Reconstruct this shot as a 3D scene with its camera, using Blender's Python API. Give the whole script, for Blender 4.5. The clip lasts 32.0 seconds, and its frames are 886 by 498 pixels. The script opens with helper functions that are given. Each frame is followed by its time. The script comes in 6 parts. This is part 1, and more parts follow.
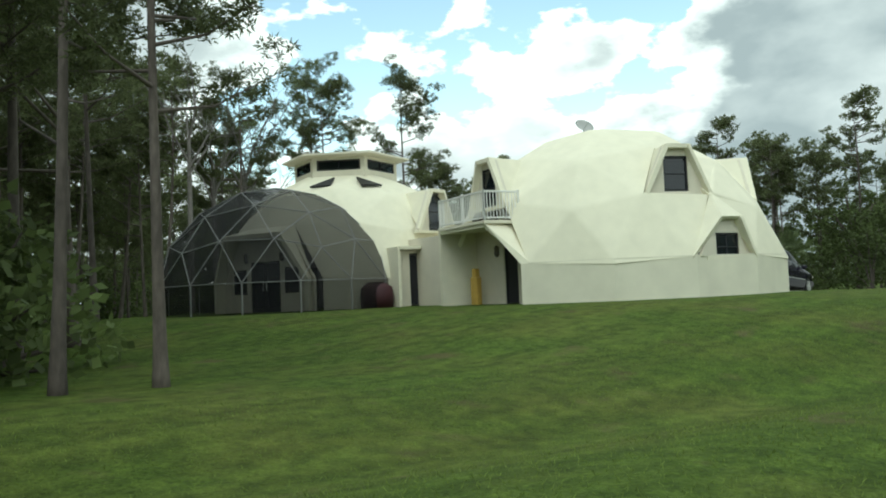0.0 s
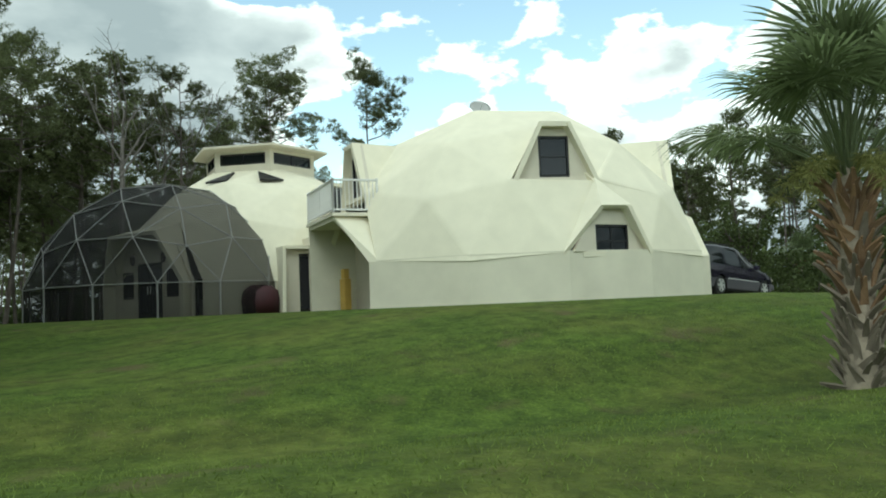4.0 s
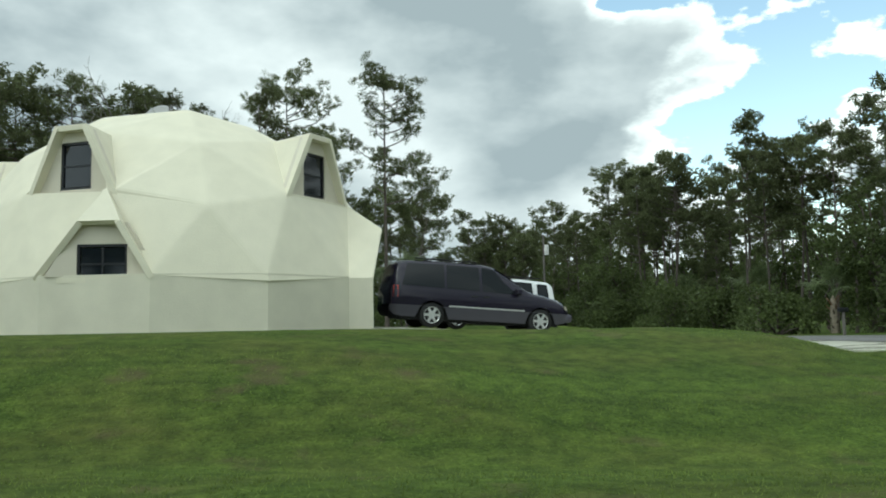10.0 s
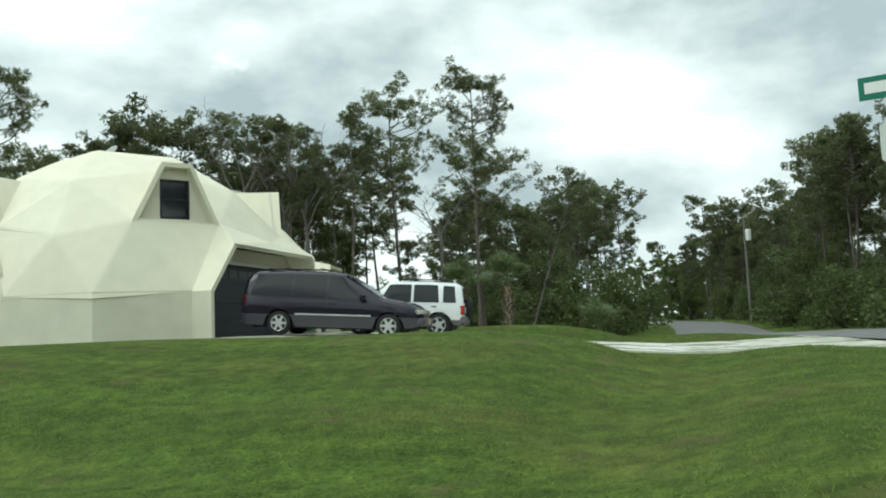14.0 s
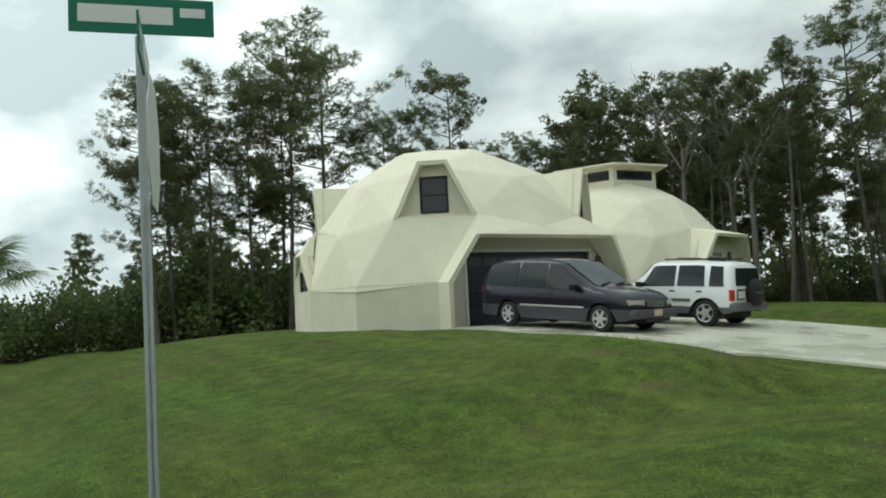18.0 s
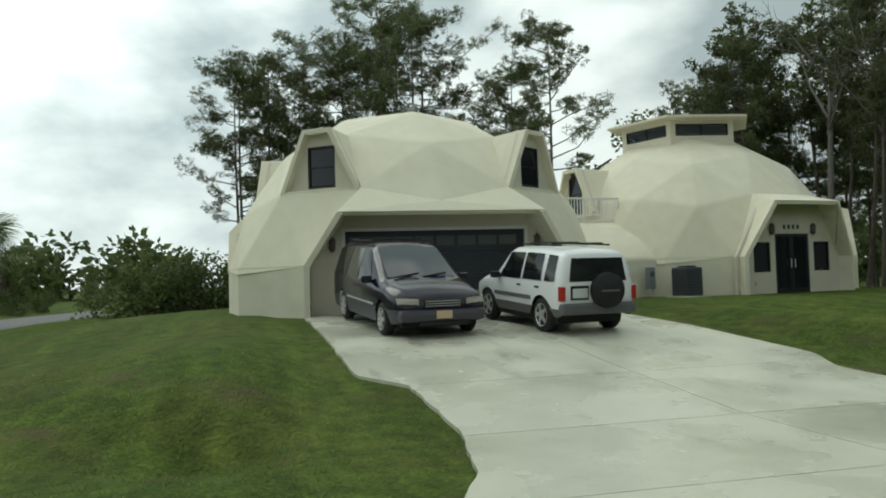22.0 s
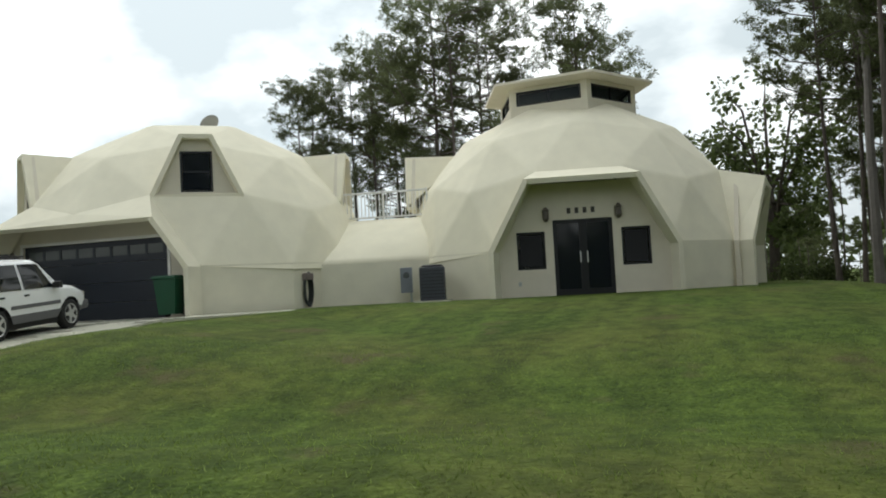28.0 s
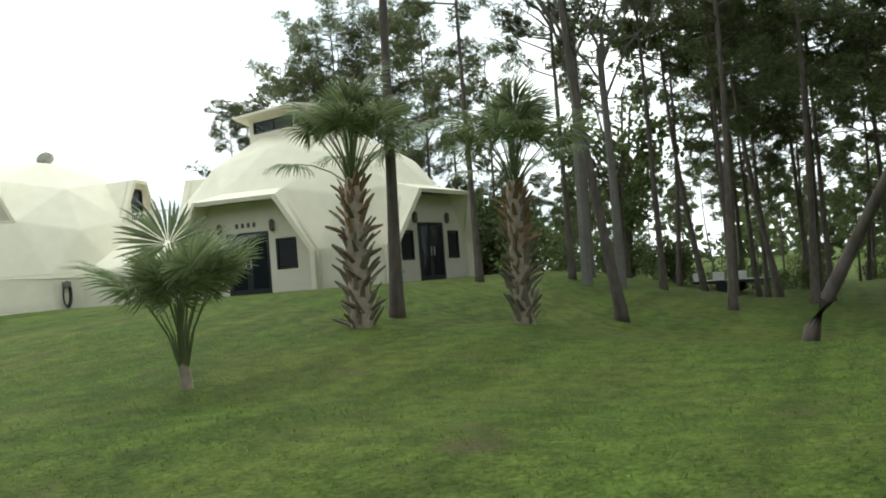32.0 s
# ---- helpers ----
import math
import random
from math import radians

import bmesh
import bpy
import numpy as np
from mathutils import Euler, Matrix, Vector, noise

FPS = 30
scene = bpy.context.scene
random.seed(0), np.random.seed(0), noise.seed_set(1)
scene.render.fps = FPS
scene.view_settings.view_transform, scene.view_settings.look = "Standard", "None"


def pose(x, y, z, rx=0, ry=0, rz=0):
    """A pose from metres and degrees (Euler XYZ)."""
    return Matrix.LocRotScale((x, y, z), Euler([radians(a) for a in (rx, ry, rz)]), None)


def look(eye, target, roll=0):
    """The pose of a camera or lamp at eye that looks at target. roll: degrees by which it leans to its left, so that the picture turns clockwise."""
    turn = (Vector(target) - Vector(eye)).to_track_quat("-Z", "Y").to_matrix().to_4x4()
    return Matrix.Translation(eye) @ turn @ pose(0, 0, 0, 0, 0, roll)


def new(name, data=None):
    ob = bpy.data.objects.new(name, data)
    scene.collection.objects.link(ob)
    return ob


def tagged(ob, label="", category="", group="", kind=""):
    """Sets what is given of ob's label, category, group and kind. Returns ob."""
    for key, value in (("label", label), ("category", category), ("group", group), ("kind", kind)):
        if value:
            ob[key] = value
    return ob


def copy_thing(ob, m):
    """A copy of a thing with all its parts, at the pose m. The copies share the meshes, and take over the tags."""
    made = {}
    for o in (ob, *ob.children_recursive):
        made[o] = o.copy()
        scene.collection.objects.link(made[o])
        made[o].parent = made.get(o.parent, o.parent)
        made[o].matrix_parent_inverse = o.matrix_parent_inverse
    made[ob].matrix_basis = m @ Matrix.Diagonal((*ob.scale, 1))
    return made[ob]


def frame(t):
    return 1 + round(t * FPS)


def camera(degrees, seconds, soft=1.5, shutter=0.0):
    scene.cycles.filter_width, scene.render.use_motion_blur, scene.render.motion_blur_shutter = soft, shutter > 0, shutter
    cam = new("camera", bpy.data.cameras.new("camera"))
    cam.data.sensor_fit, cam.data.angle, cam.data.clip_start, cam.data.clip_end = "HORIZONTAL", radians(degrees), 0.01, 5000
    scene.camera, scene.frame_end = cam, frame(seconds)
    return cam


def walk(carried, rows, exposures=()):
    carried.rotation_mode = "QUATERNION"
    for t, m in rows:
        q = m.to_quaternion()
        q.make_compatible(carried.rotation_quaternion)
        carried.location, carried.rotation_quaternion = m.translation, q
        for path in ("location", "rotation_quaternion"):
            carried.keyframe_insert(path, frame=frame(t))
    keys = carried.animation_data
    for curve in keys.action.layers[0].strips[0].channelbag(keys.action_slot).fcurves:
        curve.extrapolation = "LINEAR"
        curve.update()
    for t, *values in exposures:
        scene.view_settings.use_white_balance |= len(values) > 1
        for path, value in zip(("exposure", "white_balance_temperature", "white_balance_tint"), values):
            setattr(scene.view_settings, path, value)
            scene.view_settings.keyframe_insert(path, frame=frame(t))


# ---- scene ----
cam = camera(57.17, 32.0, soft=1.9)
EXPOSURES = [(0.0, 0.25, 6150, -7), (5.0, 0.22, 6150, -7), (9.0, 0.16, 6100, -5), (11.0, 0.12, 6000, -3), (12.5, 0.24, 6050, -4), (15.0, 0.45, 6200, -6), (17.5, 0.2, 6300, -2), (21.0, -0.06, 6400, -2), (23.2, -0.34, 6350, -4), (24.0, -0.42, 6350, -4), (25.2, 0.02, 6350, 3), (28.0, 0.2, 6450, 7), (31.0, 0.66, 6350, 3), (32.0, 0.8, 6350, 3)]
# PATHBEGIN
# seconds, place of the eye, and its yaw (to the left of +y), pitch and roll in degrees
PATH = [
    (0, -25.561, -20.260, 0.492, -40.27, 3.03, -2.49),
    (0.5, -25.323, -20.339, 0.487, -38.67, 3.17, -2.12),
    (1, -24.900, -20.431, 0.476, -38.48, 1.90, -2.85),
    (1.5, -24.277, -20.532, 0.454, -37.51, 1.01, -4.14),
    (2, -23.423, -20.691, 0.417, -38.19, 0.34, -3.72),
    (2.5, -22.318, -20.872, 0.367, -39.82, 3.45, -1.79),
    (4.5, -17.089, -21.813, -0.022, -34.21, 4.07, -2.53),
    (5, -15.712, -21.892, 0.024, -33.94, 4.71, -2.42),
    (5.5, -14.204, -22.090, 0.108, -31.60, 3.53, -4.13),
    (6, -12.655, -22.452, 0.186, -29.12, 3.39, -4.17),
    (6.5, -10.948, -22.931, 0.239, -28.26, 3.93, -3.26),
    (7, -9.181, -23.312, 0.278, -22.39, 3.86, -1.06),
    (7.5, -7.465, -23.686, 0.273, -18.73, 2.63, -2.06),
    (8, -5.551, -24.075, 0.238, -16.36, 2.21, -2.10),
    (8.5, -3.510, -24.411, 0.202, -13.30, 2.48, -1.71),
    (9, -1.486, -24.714, 0.171, -10.51, 2.66, -2.88),
    (9.5, 0.438, -25.075, 0.145, -9.56, 4.12, -4.88),
    (10, 2.287, -25.405, 0.119, -8.75, 5.12, -1.05),
    (10.5, 4.067, -25.582, 0.090, -5.75, 5.44, -1.32),
    (11, 5.758, -25.890, 0.053, -5.79, 5.63, -2.02),
    (11.5, 7.413, -25.959, 0.009, -4.16, 4.47, -3.20),
    (12, 8.981, -26.090, -0.032, -2.85, 5.64, -2.68),
    (12.5, 10.494, -26.016, -0.057, 0.46, 4.06, -3.99),
    (13, 11.948, -25.801, -0.058, 4.64, 4.77, -3.90),
    (13.5, 13.340, -25.424, -0.032, 8.93, 2.93, -4.08),
    (14, 14.697, -24.958, 0.008, 13.17, 5.43, -2.54),
    (14.5, 16.035, -24.242, 0.060, 19.29, 3.32, -2.31),
    (15, 17.364, -23.418, 0.109, 27.73, 1.92, -2.08),
    (15.5, 18.574, -22.587, 0.157, 33.06, 2.22, -3.21),
    (17.5, 21.666, -19.221, 0.421, 51.39, 5.45, -3.43),
    (18, 22.082, -18.146, 0.506, 55.15, 4.21, -2.97),
    (18.5, 22.464, -17.049, 0.589, 58.09, 5.08, -3.80),
    (19, 22.691, -15.894, 0.678, 60.59, 4.06, -4.25),
    (19.5, 22.933, -14.640, 0.759, 62.68, 4.76, -3.71),
    (20, 23.160, -13.209, 0.816, 65.27, 6.09, -3.47),
    (20.5, 23.414, -11.476, 0.819, 65.50, 5.60, -2.70),
    (21, 23.655, -9.863, 0.815, 68.25, 6.94, -2.89),
    (21.5, 23.836, -8.339, 0.813, 72.41, 3.36, -2.27),
    (22, 24.004, -6.709, 0.825, 75.90, 2.11, -1.77),
    (22.5, 24.061, -4.969, 0.832, 78.32, 2.14, -1.34),
    (23, 24.160, -3.188, 0.814, 80.76, 1.79, -2.32),
    (23.5, 24.179, -1.222, 0.769, 82.37, 1.03, -2.81),
    (24, 24.128, 0.860, 0.720, 83.13, 1.22, -2.99),
    (24.5, 23.959, 2.913, 0.679, 89.86, 1.28, -2.80),
    (25, 23.653, 4.971, 0.640, 93.53, 1.07, -4.49),
    (25.5, 23.242, 6.834, 0.597, 97.54, 0.91, -2.09),
    (27.5, 21.877, 12.417, 0.392, 105.88, 3.31, -6.85),
    (28, 21.748, 14.079, 0.356, 106.62, 2.76, -3.01),
    (28.5, 21.657, 15.842, 0.325, 107.57, 2.00, -2.59),
    (29, 21.582, 17.638, 0.303, 108.95, -0.17, -3.62),
    (29.5, 21.563, 19.455, 0.294, 110.55, -0.33, -4.21),
    (30, 21.503, 21.370, 0.283, 111.83, 0.43, -3.48),
    (30.5, 21.150, 23.233, 0.247, 112.26, 0.51, -3.49),
    (31, 20.816, 25.167, 0.180, 112.70, 0.62, -4.31),
    (31.5, 20.686, 27.004, 0.123, 116.28, 1.13, -3.98),
    (32, 20.642, 28.987, 0.075, 116.98, 1.95, -4.60),
]


def eye_pose(x, y, z, yaw, pitch, roll):
    a, b = radians(yaw), radians(pitch)
    return look((x, y, z), (x - math.sin(a) * math.cos(b), y + math.cos(a) * math.cos(b), z + math.sin(b)), roll)


walk(cam, [(t, eye_pose(*p)) for t, *p in PATH], EXPOSURES)
# PATHEND

# ---- world and sun ----
world = bpy.data.worlds.new("sky")
scene.world = world
world.use_nodes = True
wt = world.node_tree
wt.nodes.clear()


def wnode(kind, **kw):
    n = wt.nodes.new(kind)
    for k, v in kw.items():
        if k in ("operation", "blend_type", "data_type", "sky_type", "noise_dimensions", "interpolation_type"):
            setattr(n, k, v)
        else:
            n.inputs[k].default_value = v
    return n


SUN_AZ, SUN_EL = 212.0, 50.0
sky = wt.nodes.new("ShaderNodeTexSky")
sky.sky_type = "NISHITA"
sky.sun_disc = False
sky.sun_elevation = radians(SUN_EL)
sky.sun_rotation = radians(90 - SUN_AZ)
coord = wt.nodes.new("ShaderNodeTexCoord")
sep = wt.nodes.new("ShaderNodeSeparateXYZ")
wt.links.new(coord.outputs["Generated"], sep.inputs[0])
flat = wt.nodes.new("ShaderNodeMapping")
flat.inputs["Scale"].default_value = (1.0, 1.0, 1.9)
wt.links.new(coord.outputs["Generated"], flat.inputs[0])
big = wnode("ShaderNodeTexNoise", Scale=5.2, Detail=10.0, Roughness=0.52)
wt.links.new(flat.outputs[0], big.inputs["Vector"])
# the cloud deck opens towards the north-east
toward = wt.nodes.new("ShaderNodeVectorMath")
toward.operation = "DOT_PRODUCT"
toward.inputs[1].default_value = (0.95 * math.cos(radians(50)), 0.95 * math.sin(radians(50)), 0.31)
wt.links.new(coord.outputs["Generated"], toward.inputs[0])
opening = wt.nodes.new("ShaderNodeMapRange")
opening.interpolation_type = "SMOOTHSTEP"
for key, v in (("From Min", 0.90), ("From Max", 0.98), ("To Min", 0.34), ("To Max", 0.015)):
    opening.inputs[key].default_value = v
wt.links.new(toward.outputs["Value"], opening.inputs["Value"])
cover = wnode("ShaderNodeMath", operation="ADD")
wt.links.new(big.outputs["Fac"], cover.inputs[0])
wt.links.new(opening.outputs[0], cover.inputs[1])
edge = wt.nodes.new("ShaderNodeMapRange")
edge.interpolation_type = "SMOOTHSTEP"
for key, v in (("From Min", 0.50), ("From Max", 0.525), ("To Min", 0.0), ("To Max", 1.0)):
    edge.inputs[key].default_value = v
wt.links.new(cover.outputs[0], edge.inputs["Value"])
shade = wnode("ShaderNodeTexNoise", Scale=3.2, Detail=6.0, Roughness=0.5)
wt.links.new(flat.outputs[0], shade.inputs["Vector"])
ramp = wt.nodes.new("ShaderNodeValToRGB")
ramp.color_ramp.elements[0].position, ramp.color_ramp.elements[0].color = 0.40, (0.46, 0.51, 0.54, 1)
ramp.color_ramp.elements[1].position, ramp.color_ramp.elements[1].color = 0.60, (1.0, 1.02, 1.02, 1)
wt.links.new(shade.outputs["Fac"], ramp.inputs[0])
# thinner, brighter cloud round the sun
glow = wt.nodes.new("ShaderNodeVectorMath")
glow.operation = "DOT_PRODUCT"
sun_dir = Vector((math.cos(radians(SUN_AZ)) * math.cos(radians(SUN_EL)), math.sin(radians(SUN_AZ)) * math.cos(radians(SUN_EL)), math.sin(radians(SUN_EL))))
glow.inputs[1].default_value = sun_dir
wt.links.new(coord.outputs["Generated"], glow.inputs[0])
bright = wt.nodes.new("ShaderNodeMapRange")
bright.interpolation_type = "SMOOTHSTEP"
for key, v in (("From Min", 0.2), ("From Max", 1.0), ("To Min", 0.86), ("To Max", 1.6)):
    bright.inputs[key].default_value = v
wt.links.new(glow.outputs["Value"], bright.inputs["Value"])
cloud = wnode("ShaderNodeMixRGB", blend_type="MULTIPLY", Fac=1.0)
wt.links.new(ramp.outputs[0], cloud.inputs[1])
wt.links.new(bright.outputs[0], cloud.inputs[2])
# sunlit rims where the cloud breaks up
rim = wt.nodes.new("ShaderNodeMapRange")
rim.interpolation_type = "SMOOTHSTEP"
for key, v in (("From Min", 0.53), ("From Max", 0.66), ("To Min", 1.0), ("To Max", 0.0)):
    rim.inputs[key].default_value = v
wt.links.new(cover.outputs[0], rim.inputs["Value"])
lit = wnode("ShaderNodeMixRGB", blend_type="MIX")
wt.links.new(rim.outputs[0], lit.inputs[0])
wt.links.new(cloud.outputs[0], lit.inputs[1])
lit.inputs[2].default_value = (1.12, 1.14, 1.12, 1)
blue = wnode("ShaderNodeMixRGB", blend_type="MULTIPLY", Fac=1.0)
wt.links.new(sky.outputs[0], blue.inputs[1])
blue.inputs[2].default_value = (0.285, 0.255, 0.205, 1)
mixed = wnode("ShaderNodeMixRGB", blend_type="MIX")
wt.links.new(edge.outputs[0], mixed.inputs[0])
wt.links.new(blue.outputs[0], mixed.inputs[1])
wt.links.new(lit.outputs[0], mixed.inputs[2])
back = wt.nodes.new("ShaderNodeBackground")
back.inputs[1].default_value = 1.0
wt.links.new(mixed.outputs[0], back.inputs[0])
out = wt.nodes.new("ShaderNodeOutputWorld")
wt.links.new(back.outputs[0], out.inputs[0])

sun_data = bpy.data.lights.new("sun", "SUN")
sun_data.energy, sun_data.angle, sun_data.color = 0.6, radians(30), (1.0, 0.96, 0.88)
sun = new("sun", sun_data)
sun.matrix_world = look(sun_dir * 60, (0, 0, 0))


# ---- materials ----
def material(name, colour, rough=0.7, metal=0.0, vary=0.0, scale=4.0, colour2=None, bump=0.0, bump_scale=40.0, spec=0.5, island=0.0, rnd=0.0, detail=5.0, stretch=(1, 1, 1)):
    m = bpy.data.materials.new(name)
    m.use_nodes = True
    nt = m.node_tree
    b = nt.nodes["Principled BSDF"]
    b.inputs["Roughness"].default_value = rough
    b.inputs["Metallic"].default_value = metal
    b.inputs["Specular IOR Level"].default_value = spec
    b.inputs["Base Color"].default_value = (*colour, 1)
    tc = nt.nodes.new("ShaderNodeTexCoord")
    mp = nt.nodes.new("ShaderNodeMapping")
    mp.inputs["Scale"].default_value = stretch
    nt.links.new(tc.outputs["Object"], mp.inputs[0])
    last = None
    if vary > 0:
        n1 = nt.nodes.new("ShaderNodeTexNoise")
        n1.inputs["Scale"].default_value, n1.inputs["Detail"].default_value = scale, detail
        n2 = nt.nodes.new("ShaderNodeTexNoise")
        n2.inputs["Scale"].default_value, n2.inputs["Detail"].default_value = scale * 0.13, 3.0
        nt.links.new(mp.outputs[0], n1.inputs["Vector"])
        nt.links.new(mp.outputs[0], n2.inputs["Vector"])
        ad = nt.nodes.new("ShaderNodeMath")
        ad.operation = "ADD"
        nt.links.new(n1.outputs["Fac"], ad.inputs[0])
        nt.links.new(n2.outputs["Fac"], ad.inputs[1])
        rg = nt.nodes.new("ShaderNodeMapRange")
        for key, v in (("From Min", 0.7), ("From Max", 1.3), ("To Min", 0.0), ("To Max", 1.0)):
            rg.inputs[key].default_value = v
        nt.links.new(ad.outputs[0], rg.inputs["Value"])
        mx = nt.nodes.new("ShaderNodeMixRGB")
        c2 = colour2 or tuple(c * (1 - vary) for c in colour)
        mx.inputs[1].default_value = (*c2, 1)
        mx.inputs[2].default_value = (*colour, 1)
        nt.links.new(rg.outputs[0], mx.inputs[0])
        last = mx.outputs[0]
    for kind, amount in (("island", island), ("object", rnd)):
        if amount > 0:
            if kind == "island":
                src = nt.nodes.new("ShaderNodeNewGeometry").outputs["Random Per Island"]
            else:
                src = nt.nodes.new("ShaderNodeObjectInfo").outputs["Random"]
            r2 = nt.nodes.new("ShaderNodeMapRange")
            r2.inputs["To Min"].default_value, r2.inputs["To Max"].default_value = 1 - amount, 1 + amount
            nt.links.new(src, r2.inputs["Value"])
            ml = nt.nodes.new("ShaderNodeMixRGB")
            ml.blend_type = "MULTIPLY"
            ml.inputs[0].default_value = 1.0
            if last is None:
                ml.inputs[1].default_value = (*colour, 1)
            else:
                nt.links.new(last, ml.inputs[1])
            nt.links.new(r2.outputs[0], ml.inputs[2])
            last = ml.outputs[0]
    if last is not None:
        nt.links.new(last, b.inputs["Base Color"])
    if bump > 0:
        nb = nt.nodes.new("ShaderNodeTexNoise")
        nb.inputs["Scale"].default_value, nb.inputs["Detail"].default_value = bump_scale, 4.0
        nt.links.new(mp.outputs[0], nb.inputs["Vector"])
        bp = nt.nodes.new("ShaderNodeBump")
        bp.inputs["Strength"].default_value = bump
        bp.inputs["Distance"].default_value = 0.02
        nt.links.new(nb.outputs["Fac"], bp.inputs["Height"])
        nt.links.new(bp.outputs[0], b.inputs["Normal"])
    return m


def glass_pane(name, tint, rough=0.05):
    """Dark glazing: a glossy pane over a dim room."""
    m = material(name, tint, rough, spec=0.6)
    return m


def leafy(name, colour, rough, **kw):
    """Foliage: some of the light passes through the leaf."""
    m = material(name, colour, rough, **kw)
    nt = m.node_tree
    b = nt.nodes["Principled BSDF"]
    tl = nt.nodes.new("ShaderNodeBsdfTranslucent")
    if b.inputs["Base Color"].links:
        nt.links.new(b.inputs["Base Color"].links[0].from_socket, tl.inputs["Color"])
    mx = nt.nodes.new("ShaderNodeMixShader")
    mx.inputs[0].default_value = 0.45
    nt.links.new(b.outputs[0], mx.inputs[1])
    nt.links.new(tl.outputs[0], mx.inputs[2])
    nt.links.new(mx.outputs[0], nt.nodes["Material Output"].inputs["Surface"])
    return m


STUCCO = material("cream_stucco", (0.80, 0.755, 0.60), 0.85, vary=0.10, scale=2.2, bump=0.25, bump_scale=28, spec=0.25)
RISER = material("cream_stucco_wall", (0.765, 0.725, 0.585), 0.85, vary=0.14, scale=1.6, bump=0.25, bump_scale=28, spec=0.25)
# walls inside hoods and behind the wing: a cream darker than the shell's
WALLW = material("recess_wall_darker_cream", (0.68, 0.63, 0.52), 0.85, vary=0.08, scale=3, bump=0.15, bump_scale=40, spec=0.25)
TRIM = material("cream_trim", (0.76, 0.71, 0.58), 0.7, vary=0.08, scale=5)
DARKFRAME = material("dark_bronze_frame", (0.012, 0.013, 0.016), 0.4, spec=0.5)
GLASS = glass_pane("dark_window_glass", (0.010, 0.013, 0.018), 0.06)
def clear_pane():
    m = material("clear_cupola_glass", (0.02, 0.025, 0.03), 0.04, spec=0.6)
    nt = m.node_tree
    tr = nt.nodes.new("ShaderNodeBsdfTransparent")
    tr.inputs[0].default_value = (0.80, 0.86, 0.88, 1)
    mx = nt.nodes.new("ShaderNodeMixShader")
    mx.inputs[0].default_value = 0.68
    nt.links.new(nt.nodes["Principled BSDF"].outputs[0], mx.inputs[1])
    nt.links.new(tr.outputs[0], mx.inputs[2])
    nt.links.new(mx.outputs[0], nt.nodes["Material Output"].inputs["Surface"])
    return m


CUPOLA_GLASS = clear_pane()
SCREEN_DARK = material("dark_sun_screen", (0.012, 0.012, 0.016), 0.75)
DOORBLUE = material("dark_blue_grey_door_paint", (0.022, 0.027, 0.038), 0.45, vary=0.2, scale=3)
WHITE = material("white_painted_metal", (0.80, 0.79, 0.76), 0.5, vary=0.06, scale=8)
BLACK = material("black_rubber", (0.012, 0.012, 0.012), 0.75, vary=0.2, scale=20)
ASPHALT = material("road_asphalt", (0.17, 0.165, 0.16), 0.85, vary=0.25, scale=6, bump=0.4, bump_scale=120)
GALV = material("galvanised_steel", (0.50, 0.53, 0.53), 0.55, metal=0.35, vary=0.2, scale=12)
BARK = material("pine_bark", (0.15, 0.122, 0.105), 0.95, vary=0.55, scale=9, bump=0.9, bump_scale=14, rnd=0.2, stretch=(1, 1, 0.35))
DEADWOOD = material("bleached_dead_wood", (0.20, 0.18, 0.165), 0.9, vary=0.3, scale=8)
NEEDLE = leafy("pine_needles", (0.172, 0.196, 0.088), 0.65, vary=0.45, scale=0.9, island=0.38, rnd=0.2, spec=0.25)
LEAF = leafy("broadleaf_foliage", (0.140, 0.180, 0.062), 0.6, vary=0.5, scale=0.9, island=0.4, rnd=0.22, spec=0.3)
MOSS = material("hanging_moss", (0.15, 0.16, 0.12), 0.95, island=0.25)
PALM = leafy("palm_frond", (0.19, 0.235, 0.11), 0.5, island=0.4, rnd=0.1, spec=0.4)
BOOT = material("palm_boot_fibre", (0.30, 0.25, 0.19), 0.9, vary=0.5, scale=7, island=0.45, bump=0.5, bump_scale=30)
BOOT_UPPER = material("palm_boot_rusty", (0.36, 0.22, 0.12), 0.9, vary=0.55, scale=7, island=0.4, rnd=0.3, bump=0.5, bump_scale=30)
GRASS = leafy("lawn_blades", (0.20, 0.265, 0.065), 0.7, island=0.3, spec=0.2, vary=0.35, scale=0.5)


